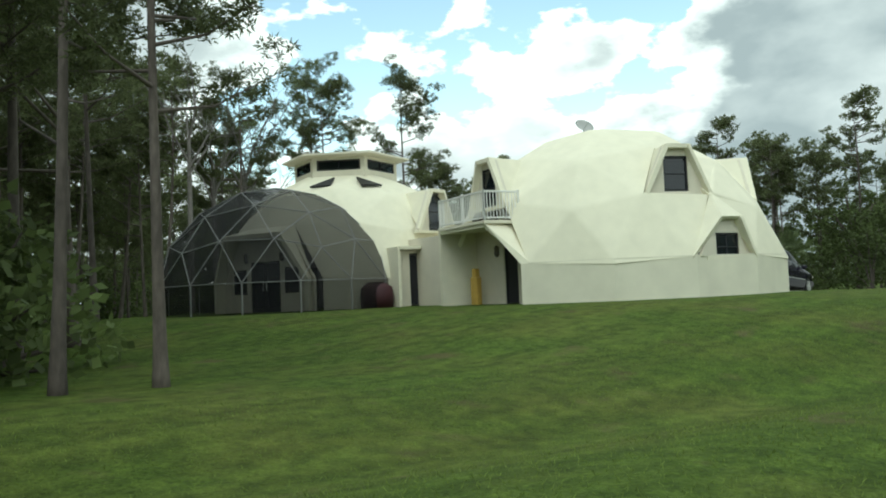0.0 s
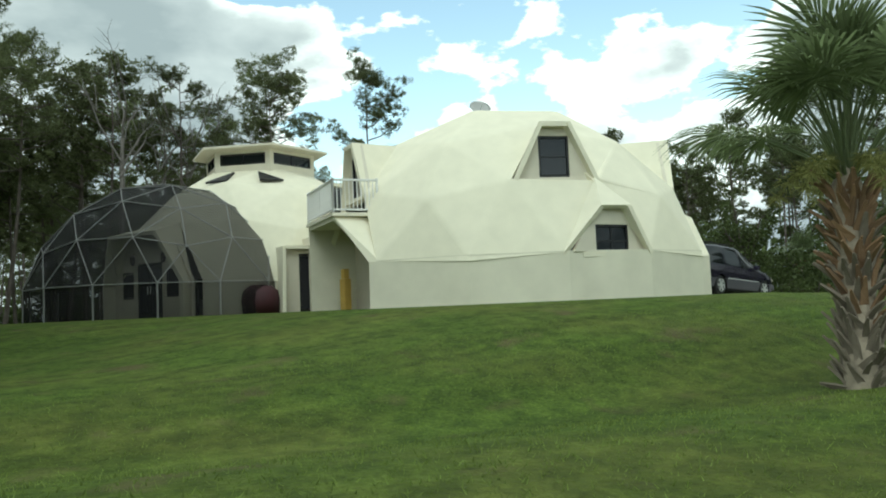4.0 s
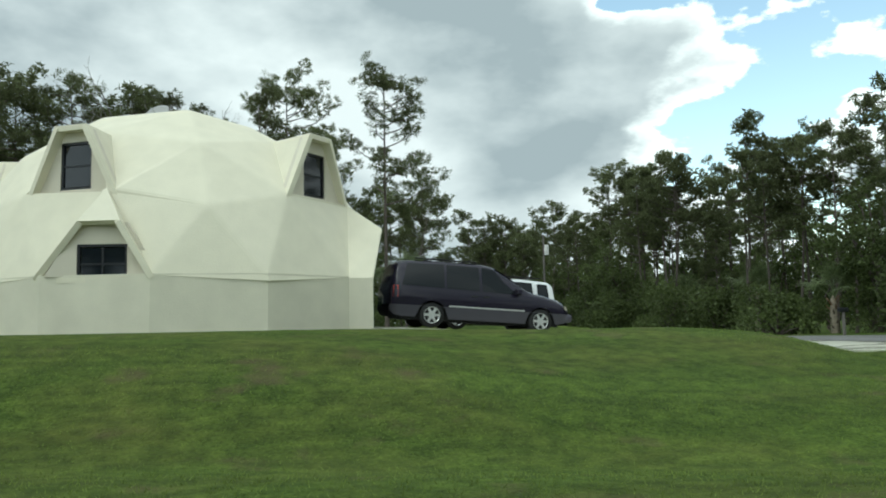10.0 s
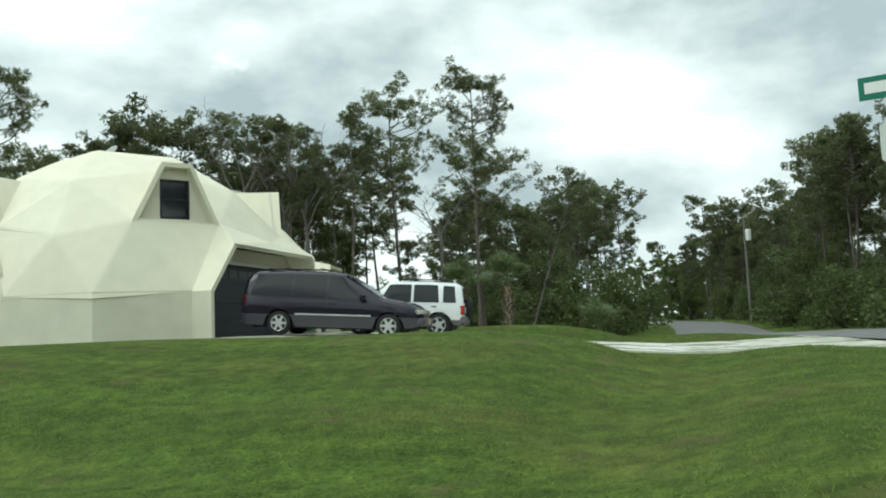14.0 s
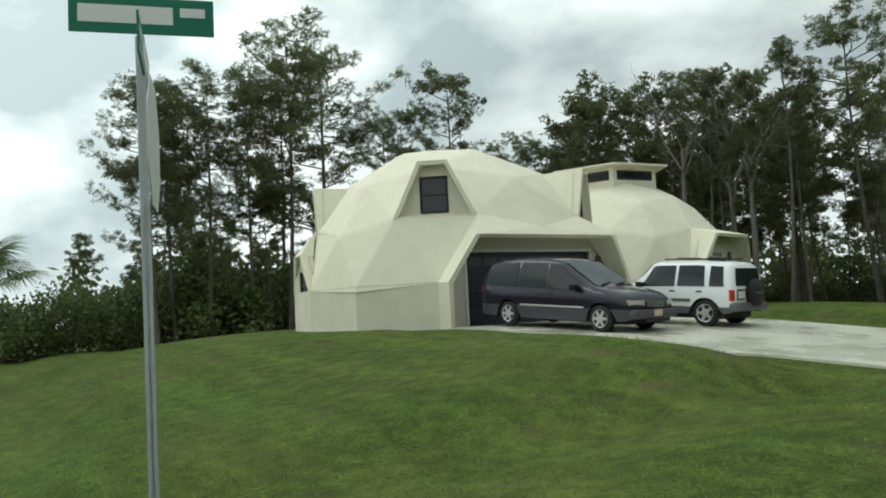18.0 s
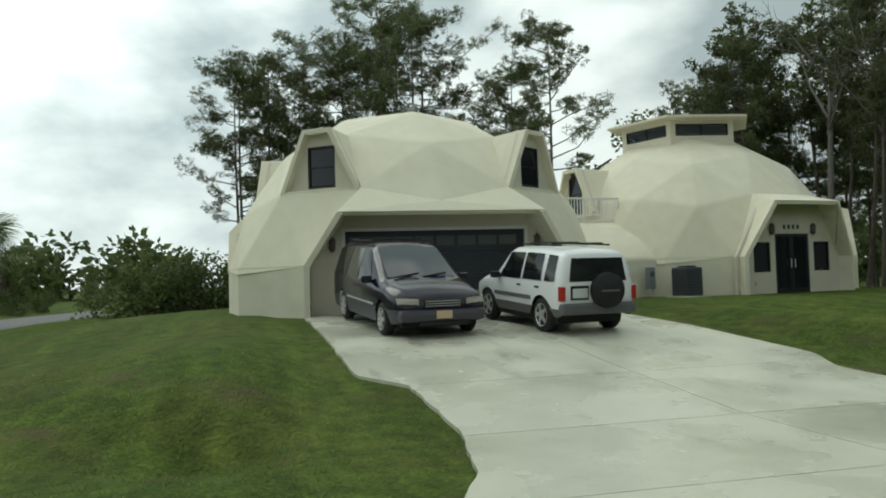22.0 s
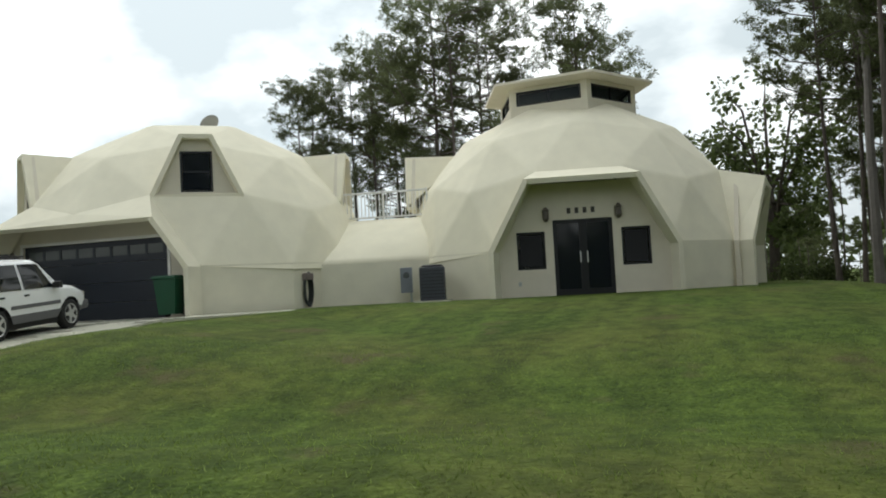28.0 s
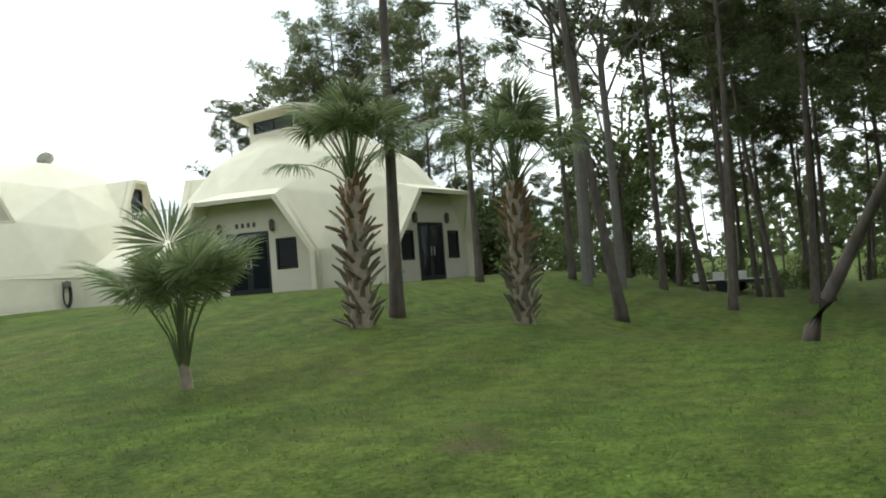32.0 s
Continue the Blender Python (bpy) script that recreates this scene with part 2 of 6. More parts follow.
def ground_material():
    m = bpy.data.materials.new("mown_lawn")
    m.use_nodes = True
    nt = m.node_tree
    b = nt.nodes["Principled BSDF"]
    b.inputs["Roughness"].default_value = 0.9
    b.inputs["Specular IOR Level"].default_value = 0.12
    tc = nt.nodes.new("ShaderNodeTexCoord")

    def noise_tex(scale, detail, stretch=None):
        n = nt.nodes.new("ShaderNodeTexNoise")
        n.inputs["Scale"].default_value, n.inputs["Detail"].default_value = scale, detail
        src = tc.outputs["Object"]
        if stretch:
            mp = nt.nodes.new("ShaderNodeMapping")
            mp.inputs["Scale"].default_value = stretch[:3]
            mp.inputs["Rotation"].default_value = (0, 0, radians(stretch[3]))
            nt.links.new(src, mp.inputs[0])
            src = mp.outputs[0]
        nt.links.new(src, n.inputs["Vector"])
        return n.outputs["Fac"]

    def ramp_of(src, lo, hi, a, c):
        r = nt.nodes.new("ShaderNodeValToRGB")
        r.color_ramp.elements[0].position, r.color_ramp.elements[1].position = lo, hi
        r.color_ramp.elements[0].color, r.color_ramp.elements[1].color = (*a, 1), (*c, 1)
        nt.links.new(src, r.inputs[0])
        return r.outputs[0]

    def mix(fac, a, c, blend="MIX"):
        mx = nt.nodes.new("ShaderNodeMixRGB")
        mx.blend_type = blend
        for i, v in ((0, fac), (1, a), (2, c)):
            if isinstance(v, (float, int)):
                mx.inputs[i].default_value = v
            elif isinstance(v, tuple):
                mx.inputs[i].default_value = (*v, 1)
            else:
                nt.links.new(v, mx.inputs[i])
        return mx.outputs[0]

    fine = ramp_of(noise_tex(18, 6), 0.3, 0.7, (0.043, 0.070, 0.011), (0.108, 0.160, 0.030))
    patch = ramp_of(noise_tex(0.35, 5), 0.42, 0.68, (0.0, 0.0, 0.0), (1, 1, 1))
    base = mix(patch, fine, mix(0.55, fine, (0.125, 0.132, 0.036)))
    clump = ramp_of(noise_tex(3.2, 8), 0.36, 0.66, (0.68, 0.71, 0.68), (1.24, 1.21, 1.14))
    base = mix(1.0, base, clump, "MULTIPLY")
    dry = ramp_of(noise_tex(0.9, 7), 0.60, 0.72, (0, 0, 0), (0.85, 0.85, 0.85))
    base = mix(dry, base, (0.11, 0.095, 0.045))
    stripes = ramp_of(noise_tex(1.0, 2, (0.05, 1.5, 1.0, 8)), 0.40, 0.60, (0.86, 0.86, 0.86), (1.10, 1.10, 1.10))
    base = mix(1.0, base, stripes, "MULTIPLY")
    nt.links.new(base, b.inputs["Base Color"])
    bp = nt.nodes.new("ShaderNodeBump")
    bp.inputs["Strength"].default_value, bp.inputs["Distance"].default_value = 0.9, 0.10
    nt.links.new(noise_tex(16, 8), bp.inputs["Height"])
    nt.links.new(bp.outputs[0], b.inputs["Normal"])
    return m


LAWN = ground_material()


def wet_concrete():
    """Broom-finished concrete, damp: pale and nearly even, with tyre stains and patches where water still stands."""
    m = material("driveway_concrete", (0.61, 0.595, 0.485), 0.3, vary=0.12, scale=1.6, bump=0.12, bump_scale=90, spec=0.5, rnd=0.04, detail=9)
    nt = m.node_tree
    b = nt.nodes["Principled BSDF"]
    tc = nt.nodes.new("ShaderNodeTexCoord")

    def layer(scale, detail, lo, hi, a, c, stretch=(1, 1, 1)):
        mp = nt.nodes.new("ShaderNodeMapping")
        mp.inputs["Scale"].default_value = stretch
        n = nt.nodes.new("ShaderNodeTexNoise")
        n.inputs["Scale"].default_value, n.inputs["Detail"].default_value = scale, detail
        r = nt.nodes.new("ShaderNodeMapRange")
        for key, v in (("From Min", lo), ("From Max", hi), ("To Min", a), ("To Max", c)):
            r.inputs[key].default_value = v
        nt.links.new(tc.outputs["Object"], mp.inputs[0])
        nt.links.new(mp.outputs[0], n.inputs["Vector"])
        nt.links.new(n.outputs["Fac"], r.inputs["Value"])
        return r.outputs[0]

    col = b.inputs["Base Color"].links[0].from_socket
    for tone in (layer(0.5, 8, 0.54, 0.72, 1.0, 0.80), layer(1.3, 9, 0.60, 0.74, 1.0, 0.72, (0.35, 1.8, 1)), layer(16, 6, 0.64, 0.74, 1.0, 0.66)):
        mx = nt.nodes.new("ShaderNodeMixRGB")
        mx.blend_type, mx.inputs[0].default_value = "MULTIPLY", 1.0
        nt.links.new(col, mx.inputs[1])
        nt.links.new(tone, mx.inputs[2])
        col = mx.outputs[0]
    nt.links.new(col, b.inputs["Base Color"])
    nt.links.new(layer(0.55, 6, 0.38, 0.62, 0.10, 0.42), b.inputs["Roughness"])
    return m


CONCRETE = wet_concrete()


# ---- mesh helpers ----
def mesh_of(name, bm, mat, smooth=False):
    me = bpy.data.meshes.new(name)
    bm.normal_update()
    bm.to_mesh(me)
    bm.free()
    for m in mat if isinstance(mat, (list, tuple)) else [mat]:
        me.materials.append(m)
    if smooth:
        for p in me.polygons:
            p.use_smooth = True
    return me


def thing(name, label, category, at=(0, 0, 0), turn=0.0, group="", kind=""):
    ob = new(name)
    ob.matrix_basis = pose(*at, 0, 0, turn)
    ob.empty_display_size = 0.2
    return tagged(ob, label, category, group, kind)


def part(name, bm, mat, parent, label="", smooth=False):
    ob = new(name, mesh_of(name, bm, mat, smooth))
    ob.parent = parent
    if label:
        ob["label"] = label
    return ob


def single(name, bm, mat, label, category, at=(0, 0, 0), turn=0.0, group="", kind="", smooth=False):
    ob = new(name, mesh_of(name, bm, mat, smooth))
    ob.matrix_basis = pose(*at, 0, 0, turn)
    return tagged(ob, label, category, group, kind)


def box(bm, x0, x1, y0, y1, z0, z1, bevel=0.0):
    vs = [bm.verts.new((x, y, z)) for z in (z0, z1) for y in (y0, y1) for x in (x0, x1)]
    fs = [bm.faces.new([vs[i] for i in f]) for f in ((0, 2, 3, 1), (4, 5, 7, 6), (0, 1, 5, 4), (2, 6, 7, 3), (0, 4, 6, 2), (1, 3, 7, 5))]
    if bevel > 0:
        bmesh.ops.bevel(bm, geom=list({e for f in fs for e in f.edges}), offset=bevel, segments=2, affect="EDGES", profile=0.6)
    return bm


def boxed(x0, x1, y0, y1, z0, z1, bevel=0.0):
    return box(bmesh.new(), x0, x1, y0, y1, z0, z1, bevel)


def slab(bm, pts, thick, direction=None):
    """A flat polygon given thickness against its normal (or along a direction)."""
    ps = [Vector(p) for p in pts]
    n = Vector((0, 0, 0))
    for i in range(len(ps)):
        a, b = ps[i], ps[(i + 1) % len(ps)]
        n += a.cross(b)
    n.normalize()
    d = Vector(direction) * thick if direction is not None else -n * thick
    top = [bm.verts.new(p) for p in ps]
    low = [bm.verts.new(p + d) for p in ps]
    bm.faces.new(top)
    bm.faces.new(low[::-1])
    for i in range(len(ps)):
        j = (i + 1) % len(ps)
        bm.faces.new((top[j], top[i], low[i], low[j]))
    return bm


def tube(bm, points, radii, sides=8, caps=True):
    """A tapered tube along points."""
    rings = []
    pts = [Vector(p) for p in points]
    for i, p in enumerate(pts):
        d = (pts[min(i + 1, len(pts) - 1)] - pts[max(i - 1, 0)]).normalized()
        ref = Vector((0, 0, 1)) if abs(d.z) < 0.9 else Vector((1, 0, 0))
        u = d.cross(ref).normalized()
        v = d.cross(u)
        r = radii[i] if isinstance(radii, (list, tuple)) else radii
        rings.append([bm.verts.new(p + (u * math.cos(2 * math.pi * k / sides) + v * math.sin(2 * math.pi * k / sides)) * r) for k in range(sides)])
    for a, b in zip(rings, rings[1:]):
        for k in range(sides):
            bm.faces.new((a[k], a[(k + 1) % sides], b[(k + 1) % sides], b[k]))
    if caps:
        bm.faces.new(rings[0][::-1])
        bm.faces.new(rings[-1])
    return bm


def lathe(bm, profile, sides=20, axis="z", at=(0, 0, 0)):
    """Rings of (radius, height) turned round an axis through at."""
    rings = []
    for r, h in profile:
        ring = []
        for k in range(sides):
            a = 2 * math.pi * k / sides
            p = (r * math.cos(a), r * math.sin(a), h) if axis == "z" else (r * math.cos(a), h, r * math.sin(a))
            ring.append(bm.verts.new(Vector(p) + Vector(at)))
        rings.append(ring)
    for a, b in zip(rings, rings[1:]):
        for k in range(sides):
            bm.faces.new((a[k], a[(k + 1) % sides], b[(k + 1) % sides], b[k]))
    for ring in (rings[0], rings[-1]):
        if profile[rings.index(ring)][0] > 1e-4:
            bm.faces.new(ring if ring is rings[-1] else ring[::-1])
    bmesh.ops.recalc_face_normals(bm, faces=bm.faces)
    return bm


# ---- ground, roads ----
BIG, BIG_R, BIG_Z, BIG_AZ = (-1.73, -1.48), 6.105, 0.13, -1.4
SML, SML_R, SML_Z, SML_AZ = (-5.1, 10.55), 5.75, 0.44, 10.3
SCR, SCR_R, SCR_Z = (-9.5, 9.05), 4.85, 0.12

# the two streets: points along the middle of the near lane, with the height of the surface
STREET_1 = [(-140.2, -1.85, -1.0), (-60.2, -14.25, -1.0), (-25.7, -20.65, -0.95), (-9.2, -22.95, -1.2), (2.1, -24.15, -1.3), (8.8, -25.25, -1.38), (15.8, -26.35, -1.36), (29.8, -28.55, -1.3), (139.8, -45.35, -1.2)]
STREET_2 = [(19.35, -140, -1.3), (20.85, -60, -1.3), (21.75, -26, -1.25), (22.35, -16, -0.95), (23.25, -9, -0.78), (23.55, -3, -0.72), (23.25, 3, -0.75), (22.35, 8, -0.82), (21.35, 15, -1.0), (20.85, 21.4, -1.12), (20.05, 29, -1.30), (20.6, 45, -1.02), (20.9, 70, -0.85), (17.0, 98, -0.7), (2.0, 140, -0.6)]


def along(street, x, y):
    """Distance to a street's line, and its height and direction there."""
    best = None
    for (ax, ay, az), (bx, by, bz) in zip(street, street[1:]):
        dx, dy = bx - ax, by - ay
        k = max(0.0, min(1.0, ((x - ax) * dx + (y - ay) * dy) / (dx * dx + dy * dy)))
        d = math.hypot(x - ax - k * dx, y - ay - k * dy)
        if best is None or d < best[0]:
            side = dx * (y - ay) - dy * (x - ax)
            best = (d, az + k * (bz - az), 1 if side > 0 else -1)
    return best


def smooth(a, b, v):
    k = max(0.0, min(1.0, (v - a) / (b - a)))
    return k * k * (3 - 2 * k)


def flare(x, y):
    """The street past the drive widens into the corner."""
    return 0.5 * smooth(-5.0, -9.0, y) * smooth(-14.0, -10.0, y) if x > 13 else 0.0


def pad_distance(x, y):
    """Distance outside the made-up platform on which the house stands."""
    d = min(math.hypot(x - BIG[0], y - BIG[1]) - 6.3, math.hypot(x - SML[0], y - SML[1]) - 6.5, math.hypot(x - SCR[0], y - SCR[1]) - 5.0)
    fx, fy = max(2.0 - x, x - 9.5, 0), max(-5.0 - y, y - 3.0, 0)
    return max(0.0, min(d, math.hypot(fx, fy) + 0.6))


DRIVE_Y0, DRIVE_Y1 = -5.3, 2.8


def drive_height(x):
    """The driveway runs gently down from the garage to the street."""
    return float(np.interp(x, [4.0, 5.2, 8.1, 8.8, 12.0, 13.3, 15.6, 17.5, 20.5], [-0.02, -0.05, -0.23, -0.28, -0.60, -0.69, -0.86, -0.87, -0.80]))


def height(x, y):
    d1, z1, _ = along(STREET_1, x, y)
    d2, z2, _ = along(STREET_2, x, y)
    w1, w2 = 1 / (d1 + 0.5) ** 2, 1 / (d2 + 0.5) ** 2
    low = (z1 * w1 + z2 * w2) / (w1 + w2)
    d = min(d1, d2)
    pad = pad_distance(x, y)
    k = smooth(0.8, 11.0 + 4.0 * smooth(6.0, 15.0, y), pad)
    h = 0.0 * (1 - k) + (low + 0.08) * k
    # shallow swale beside the streets
    inside = y > -24.3 and x < 23.3
    swale = math.exp(-((d - 8.0) / 1.6) ** 2) * (0.36 - 0.26 * smooth(9.0, 17.0, y))
    if inside:
        h -= swale * smooth(2.0, 6.0, pad)
    h += 0.05 * noise.noise((x * 0.25, y * 0.25, 0.0)) * smooth(1.0, 4.0, pad)
    if d < 7.6:
        k = smooth(5.0, 3.2, d - (flare(x, y) if d2 < d1 else 0.0))
        h = h * (1 - k) + (low - 0.03) * k
    # the driveway's bed
    if 2.0 < x < 21.5:
        side = max(DRIVE_Y0 - y, y - DRIVE_Y1, 0.0)
        reach = 1.9 - 0.4 * math.exp(-((x - 15.3) / 1.6) ** 2)
        if side < reach:
            k = smooth(reach, 0.05, side)
            h = h * (1 - k) + (drive_height(x) - 0.05) * k
    # hollow at the drain's mouth
    h -= 0.42 * math.exp(-((x - 15.2) / 0.8) ** 2 - ((y + 7.0) / 0.65) ** 2)
    # the lawn falls away north of the house
    h -= 0.9 * smooth(17.5, 25.5, y) * smooth(9.0, 1.0, x) * smooth(2.0, 8.0, d)
    return h


def grid_lines(lo, hi, near_lo, near_hi, fine, coarse):
    v, out_ = lo, []
    while v < hi:
        out_.append(v)
        gap = max(near_lo - v, v - near_hi, 0)
        v += fine + gap * coarse
    return out_ + [hi]


def build_ground():
    xs = grid_lines(-900, 900, -26, 30, 0.55, 0.22)
    ys = grid_lines(-900, 900, -30, 34, 0.55, 0.22)
    verts = [(x, y, height(x, y)) for y in ys for x in xs]
    nx = len(xs)
    faces = [(j * nx + i, j * nx + i + 1, (j + 1) * nx + i + 1, (j + 1) * nx + i) for j in range(len(ys) - 1) for i in range(nx - 1)]
    me = bpy.data.meshes.new("ground")
    me.from_pydata(verts, [], faces)
    me.materials.append(LAWN)
    for p in me.polygons:
        p.use_smooth = True
    tagged(new("ground", me), "mown green lawn sloping down from the house to the roads", "lawn", kind="structure")


build_ground()


def build_street(name, street, half, label):
    bm = bmesh.new()
    pts = []
    for (ax, ay, az), (bx, by, bz) in zip(street, street[1:]):
        n = max(2, int(math.hypot(bx - ax, by - ay) / 2.0))
        pts += [(ax + (bx - ax) * i / n, ay + (by - ay) * i / n) for i in range(n)]
    pts.append(street[-1][:2])
    rows = []
    for i, (x, y) in enumerate(pts):
        a, b = pts[max(i - 1, 0)], pts[min(i + 1, len(pts) - 1)]
        d = Vector((b[0] - a[0], b[1] - a[1])).normalized()
        z = along(street, x, y)[1]
        wob = 0.12 * noise.noise((x * 0.6, y * 0.6, 3.0))
        rows.append([bm.verts.new((x - d.y * o, y + d.x * o, z + e)) for o, e in ((-half - wob, -0.05), (-half * 0.96 - wob, 0.012), (0, 0.05), ((half + flare(x, y)) * 0.96 + wob, 0.012), (half + flare(x, y) + wob, -0.05))])
    for a, b in zip(rows, rows[1:]):
        for k in range(4):
            bm.faces.new((a[k + 1], a[k], b[k], b[k + 1]))
    single(name, bm, ASPHALT, label, "road", kind="structure", smooth=True)


build_street("road", STREET_1, 3.0, "worn grey asphalt street along the lawn")
build_street("road_side", STREET_2, 3.0, "worn grey asphalt street past the driveway")


# ---- the dome house ----
def icosa_vertices():
    v = [Vector((0, 0, 1))]
    p = math.acos(1 / math.sqrt(5))
    v += [Vector((math.sin(p) * math.cos(radians(72 * k)), math.sin(p) * math.sin(radians(72 * k)), math.cos(p))) for k in range(5)]
    v += [Vector((math.sin(p) * math.cos(radians(72 * k + 36)), math.sin(p) * math.sin(radians(72 * k + 36)), -math.cos(p))) for k in range(5)]
    return v


def dome_facets(radius, zc, turn, low=1.22):
    """Triangles of a three-frequency dome down to its riser wall; the icosahedron's first vertex at azimuth turn."""
    v = icosa_vertices()
    tris = [(0, 1 + k, 1 + (k + 1) % 5) for k in range(5)]
    tris += [(1 + k, 6 + k, 1 + (k + 1) % 5) for k in range(5)]
    tris += [(6 + k, 6 + (k + 1) % 5, 1 + (k + 1) % 5) for k in range(5)]
    rot = Matrix.Rotation(radians(turn), 3, "Z")
    facets = []
    for a, b, c in tris:
        A, B, C = v[a], v[b], v[c]
        pt = lambda i, j: (rot @ (A * (3 - i - j) + B * i + C * j).normalized())
        for i in range(3):
            for j in range(3 - i):
                cells = [(pt(i, j), pt(i + 1, j), pt(i, j + 1))]
                if i + j < 2:
                    cells.append((pt(i + 1, j), pt(i + 1, j + 1), pt(i, j + 1)))
                for cell in cells:
                    if min(p.z for p in cell) > 0.12:
                        facets.append(tuple(Vector((p.x * radius, p.y * radius, low if p.z < 0.3 else zc + p.z * radius)) for p in cell))
    return facets


def az_of(p):
    return math.degrees(math.atan2(p.y, p.x))


def near_az(a, b, tol):
    return abs((a - b + 180) % 360 - 180) < tol


def loc(az, p, v, z):
    """A point p metres out along an azimuth, v to its left."""
    a = radians(az)
    return Vector((p * math.cos(a) - v * math.sin(a), p * math.sin(a) + v * math.cos(a), z))


def wall_bands(z0, z1, half0, half1, openings, centre=0.0):
    """Rectangles and trapezoids that fill a tapering wall round its openings (x0, x1, z0, z1)."""
    cuts = sorted({z0, z1, *[c for o in openings for c in o[2:] if z0 < c < z1]})
    half = lambda z: half0 + (half1 - half0) * (z - z0) / (z1 - z0)
    cells = []
    for lo, hi in zip(cuts, cuts[1:]):
        mid = (lo + hi) / 2
        holes = sorted((o[0], o[1]) for o in openings if o[2] <= mid <= o[3])
        left_lo, left_hi = -half(lo), -half(hi)
        for a, b in holes:
            cells.append(((left_lo, lo), (a, lo), (a, hi), (left_hi, hi)))
            left_lo = left_hi = b
        cells.append(((left_lo, lo), (half(lo), lo), (half(hi), hi), (left_hi, hi)))
    return cells


def tapering_wall(az, p, z0, z1, half0, half1, openings, thick=0.12):
    bm = bmesh.new()
    for cell in wall_bands(z0, z1, half0, half1, openings):
        slab(bm, [loc(az, p, x, z) for x, z in cell], thick, -loc(az, 1, 0, 0))
    bmesh.ops.remove_doubles(bm, verts=bm.verts, dist=0.0005)
    return bm


def glazed(az, p, x0, x1, z0, z1, parent, name="window", bars=(1, 1), mat=None, frame_mat=None, label=""):
    """A framed window in a wall: frame, panes, bars and sill, set back in its opening."""
    fm = frame_mat or DARKFRAME
    bm = bmesh.new()
    t = 0.055
    n = -loc(az, 1, 0, 0)
    pin = p - 0.03
    for a, b, c, d in ((x0, x0 + t, z0, z1), (x1 - t, x1, z0, z1), (x0 + t, x1 - t, z0, z0 + t), (x0 + t, x1 - t, z1 - t, z1)):
        slab(bm, [loc(az, pin, a, c), loc(az, pin, b, c), loc(az, pin, b, d), loc(az, pin, a, d)], 0.07, n)
    w = part(name, bm, fm, parent, label)
    nx, nz = bars
    xs = [x0 + t + (x1 - x0 - 2 * t) * i / nx for i in range(nx + 1)]
    zs = [z0 + t + (z1 - z0 - 2 * t) * i / nz for i in range(nz + 1)]
    for i in range(nx):
        for j in range(nz):
            bm = bmesh.new()
            g = 0.018
            q = [(xs[i] + g, zs[j] + g), (xs[i + 1] - g, zs[j] + g), (xs[i + 1] - g, zs[j + 1] - g), (xs[i] + g, zs[j + 1] - g)]
            slab(bm, [loc(az, pin - 0.035, x, z) for x, z in q], 0.02, n)
            part("pane", bm, mat or GLASS, w)
    bm = bmesh.new()
    for x in xs[1:-1]:
        slab(bm, [loc(az, pin - 0.015, x - 0.02, z0 + t), loc(az, pin - 0.015, x + 0.02, z0 + t), loc(az, pin - 0.015, x + 0.02, z1 - t), loc(az, pin - 0.015, x - 0.02, z1 - t)], 0.045, n)
    for z in zs[1:-1]:
        slab(bm, [loc(az, pin - 0.012, x0 + t, z - 0.02), loc(az, pin - 0.012, x1 - t, z - 0.02), loc(az, pin - 0.012, x1 - t, z + 0.02), loc(az, pin - 0.012, x0 + t, z + 0.02)], 0.045, n)
    if len(bm.faces):
        part("glazing_bar", bm, fm, w)
    else:
        bm.free()
    return w


def as_built(p):
    """The garage dome is flatter towards the south-west, and its west entry is turned a little north."""
    az = az_of(p) % 360
    r = math.hypot(p.x, p.y)
    if r < 1e-6:
        return p.copy()
    a = radians(float(np.interp(az, [0, 72, 108, 144, 180, 216, 252, 288, 324, 360], [0, 72, 106, 137, 168.5, 208, 249, 288.5, 324, 360])))
    b = math.degrees(a) % 360
    g = float(np.interp(b, [0, 188, 210, 234, 264, 276, 300, 360], [1, 0.99, 0.94, 0.885, 0.905, 0.925, 1, 1]))
    top = 1 + (g - 1) * min(1.0, max(0.0, (r - 1.0) / 2.5))
    return Vector((r * top * math.cos(a), r * top * math.sin(a), p.z))


def dome_shell(parent, facets, gone, low, name="shell", bend=lambda p: p.copy()):
    """The faceted shell without the facets that dormers and entries replace, with softened seams."""
    bm = bmesh.new()
    kept = [f for f in facets if not gone(f)]
    for f in kept:
        n = (f[1] - f[0]).cross(f[2] - f[0])
        order = f if n.dot(f[0] + f[1] + f[2]) > 0 else f[::-1]
        bm.faces.new([bm.verts.new(bend(p)) for p in order])
    bmesh.ops.remove_doubles(bm, verts=bm.verts, dist=0.01)
    inner = [e for e in bm.edges if len(e.link_faces) == 2]
    bmesh.ops.bevel(bm, geom=inner, offset=0.07, segments=2, affect="EDGES", profile=0.5, clamp_overlap=True)
    ob = part(name, bm, STUCCO, parent, "faceted cream stucco dome shell")
    sol = ob.modifiers.new("thickness", "SOLIDIFY")
    sol.thickness, sol.offset = 0.15, -1
    return ob


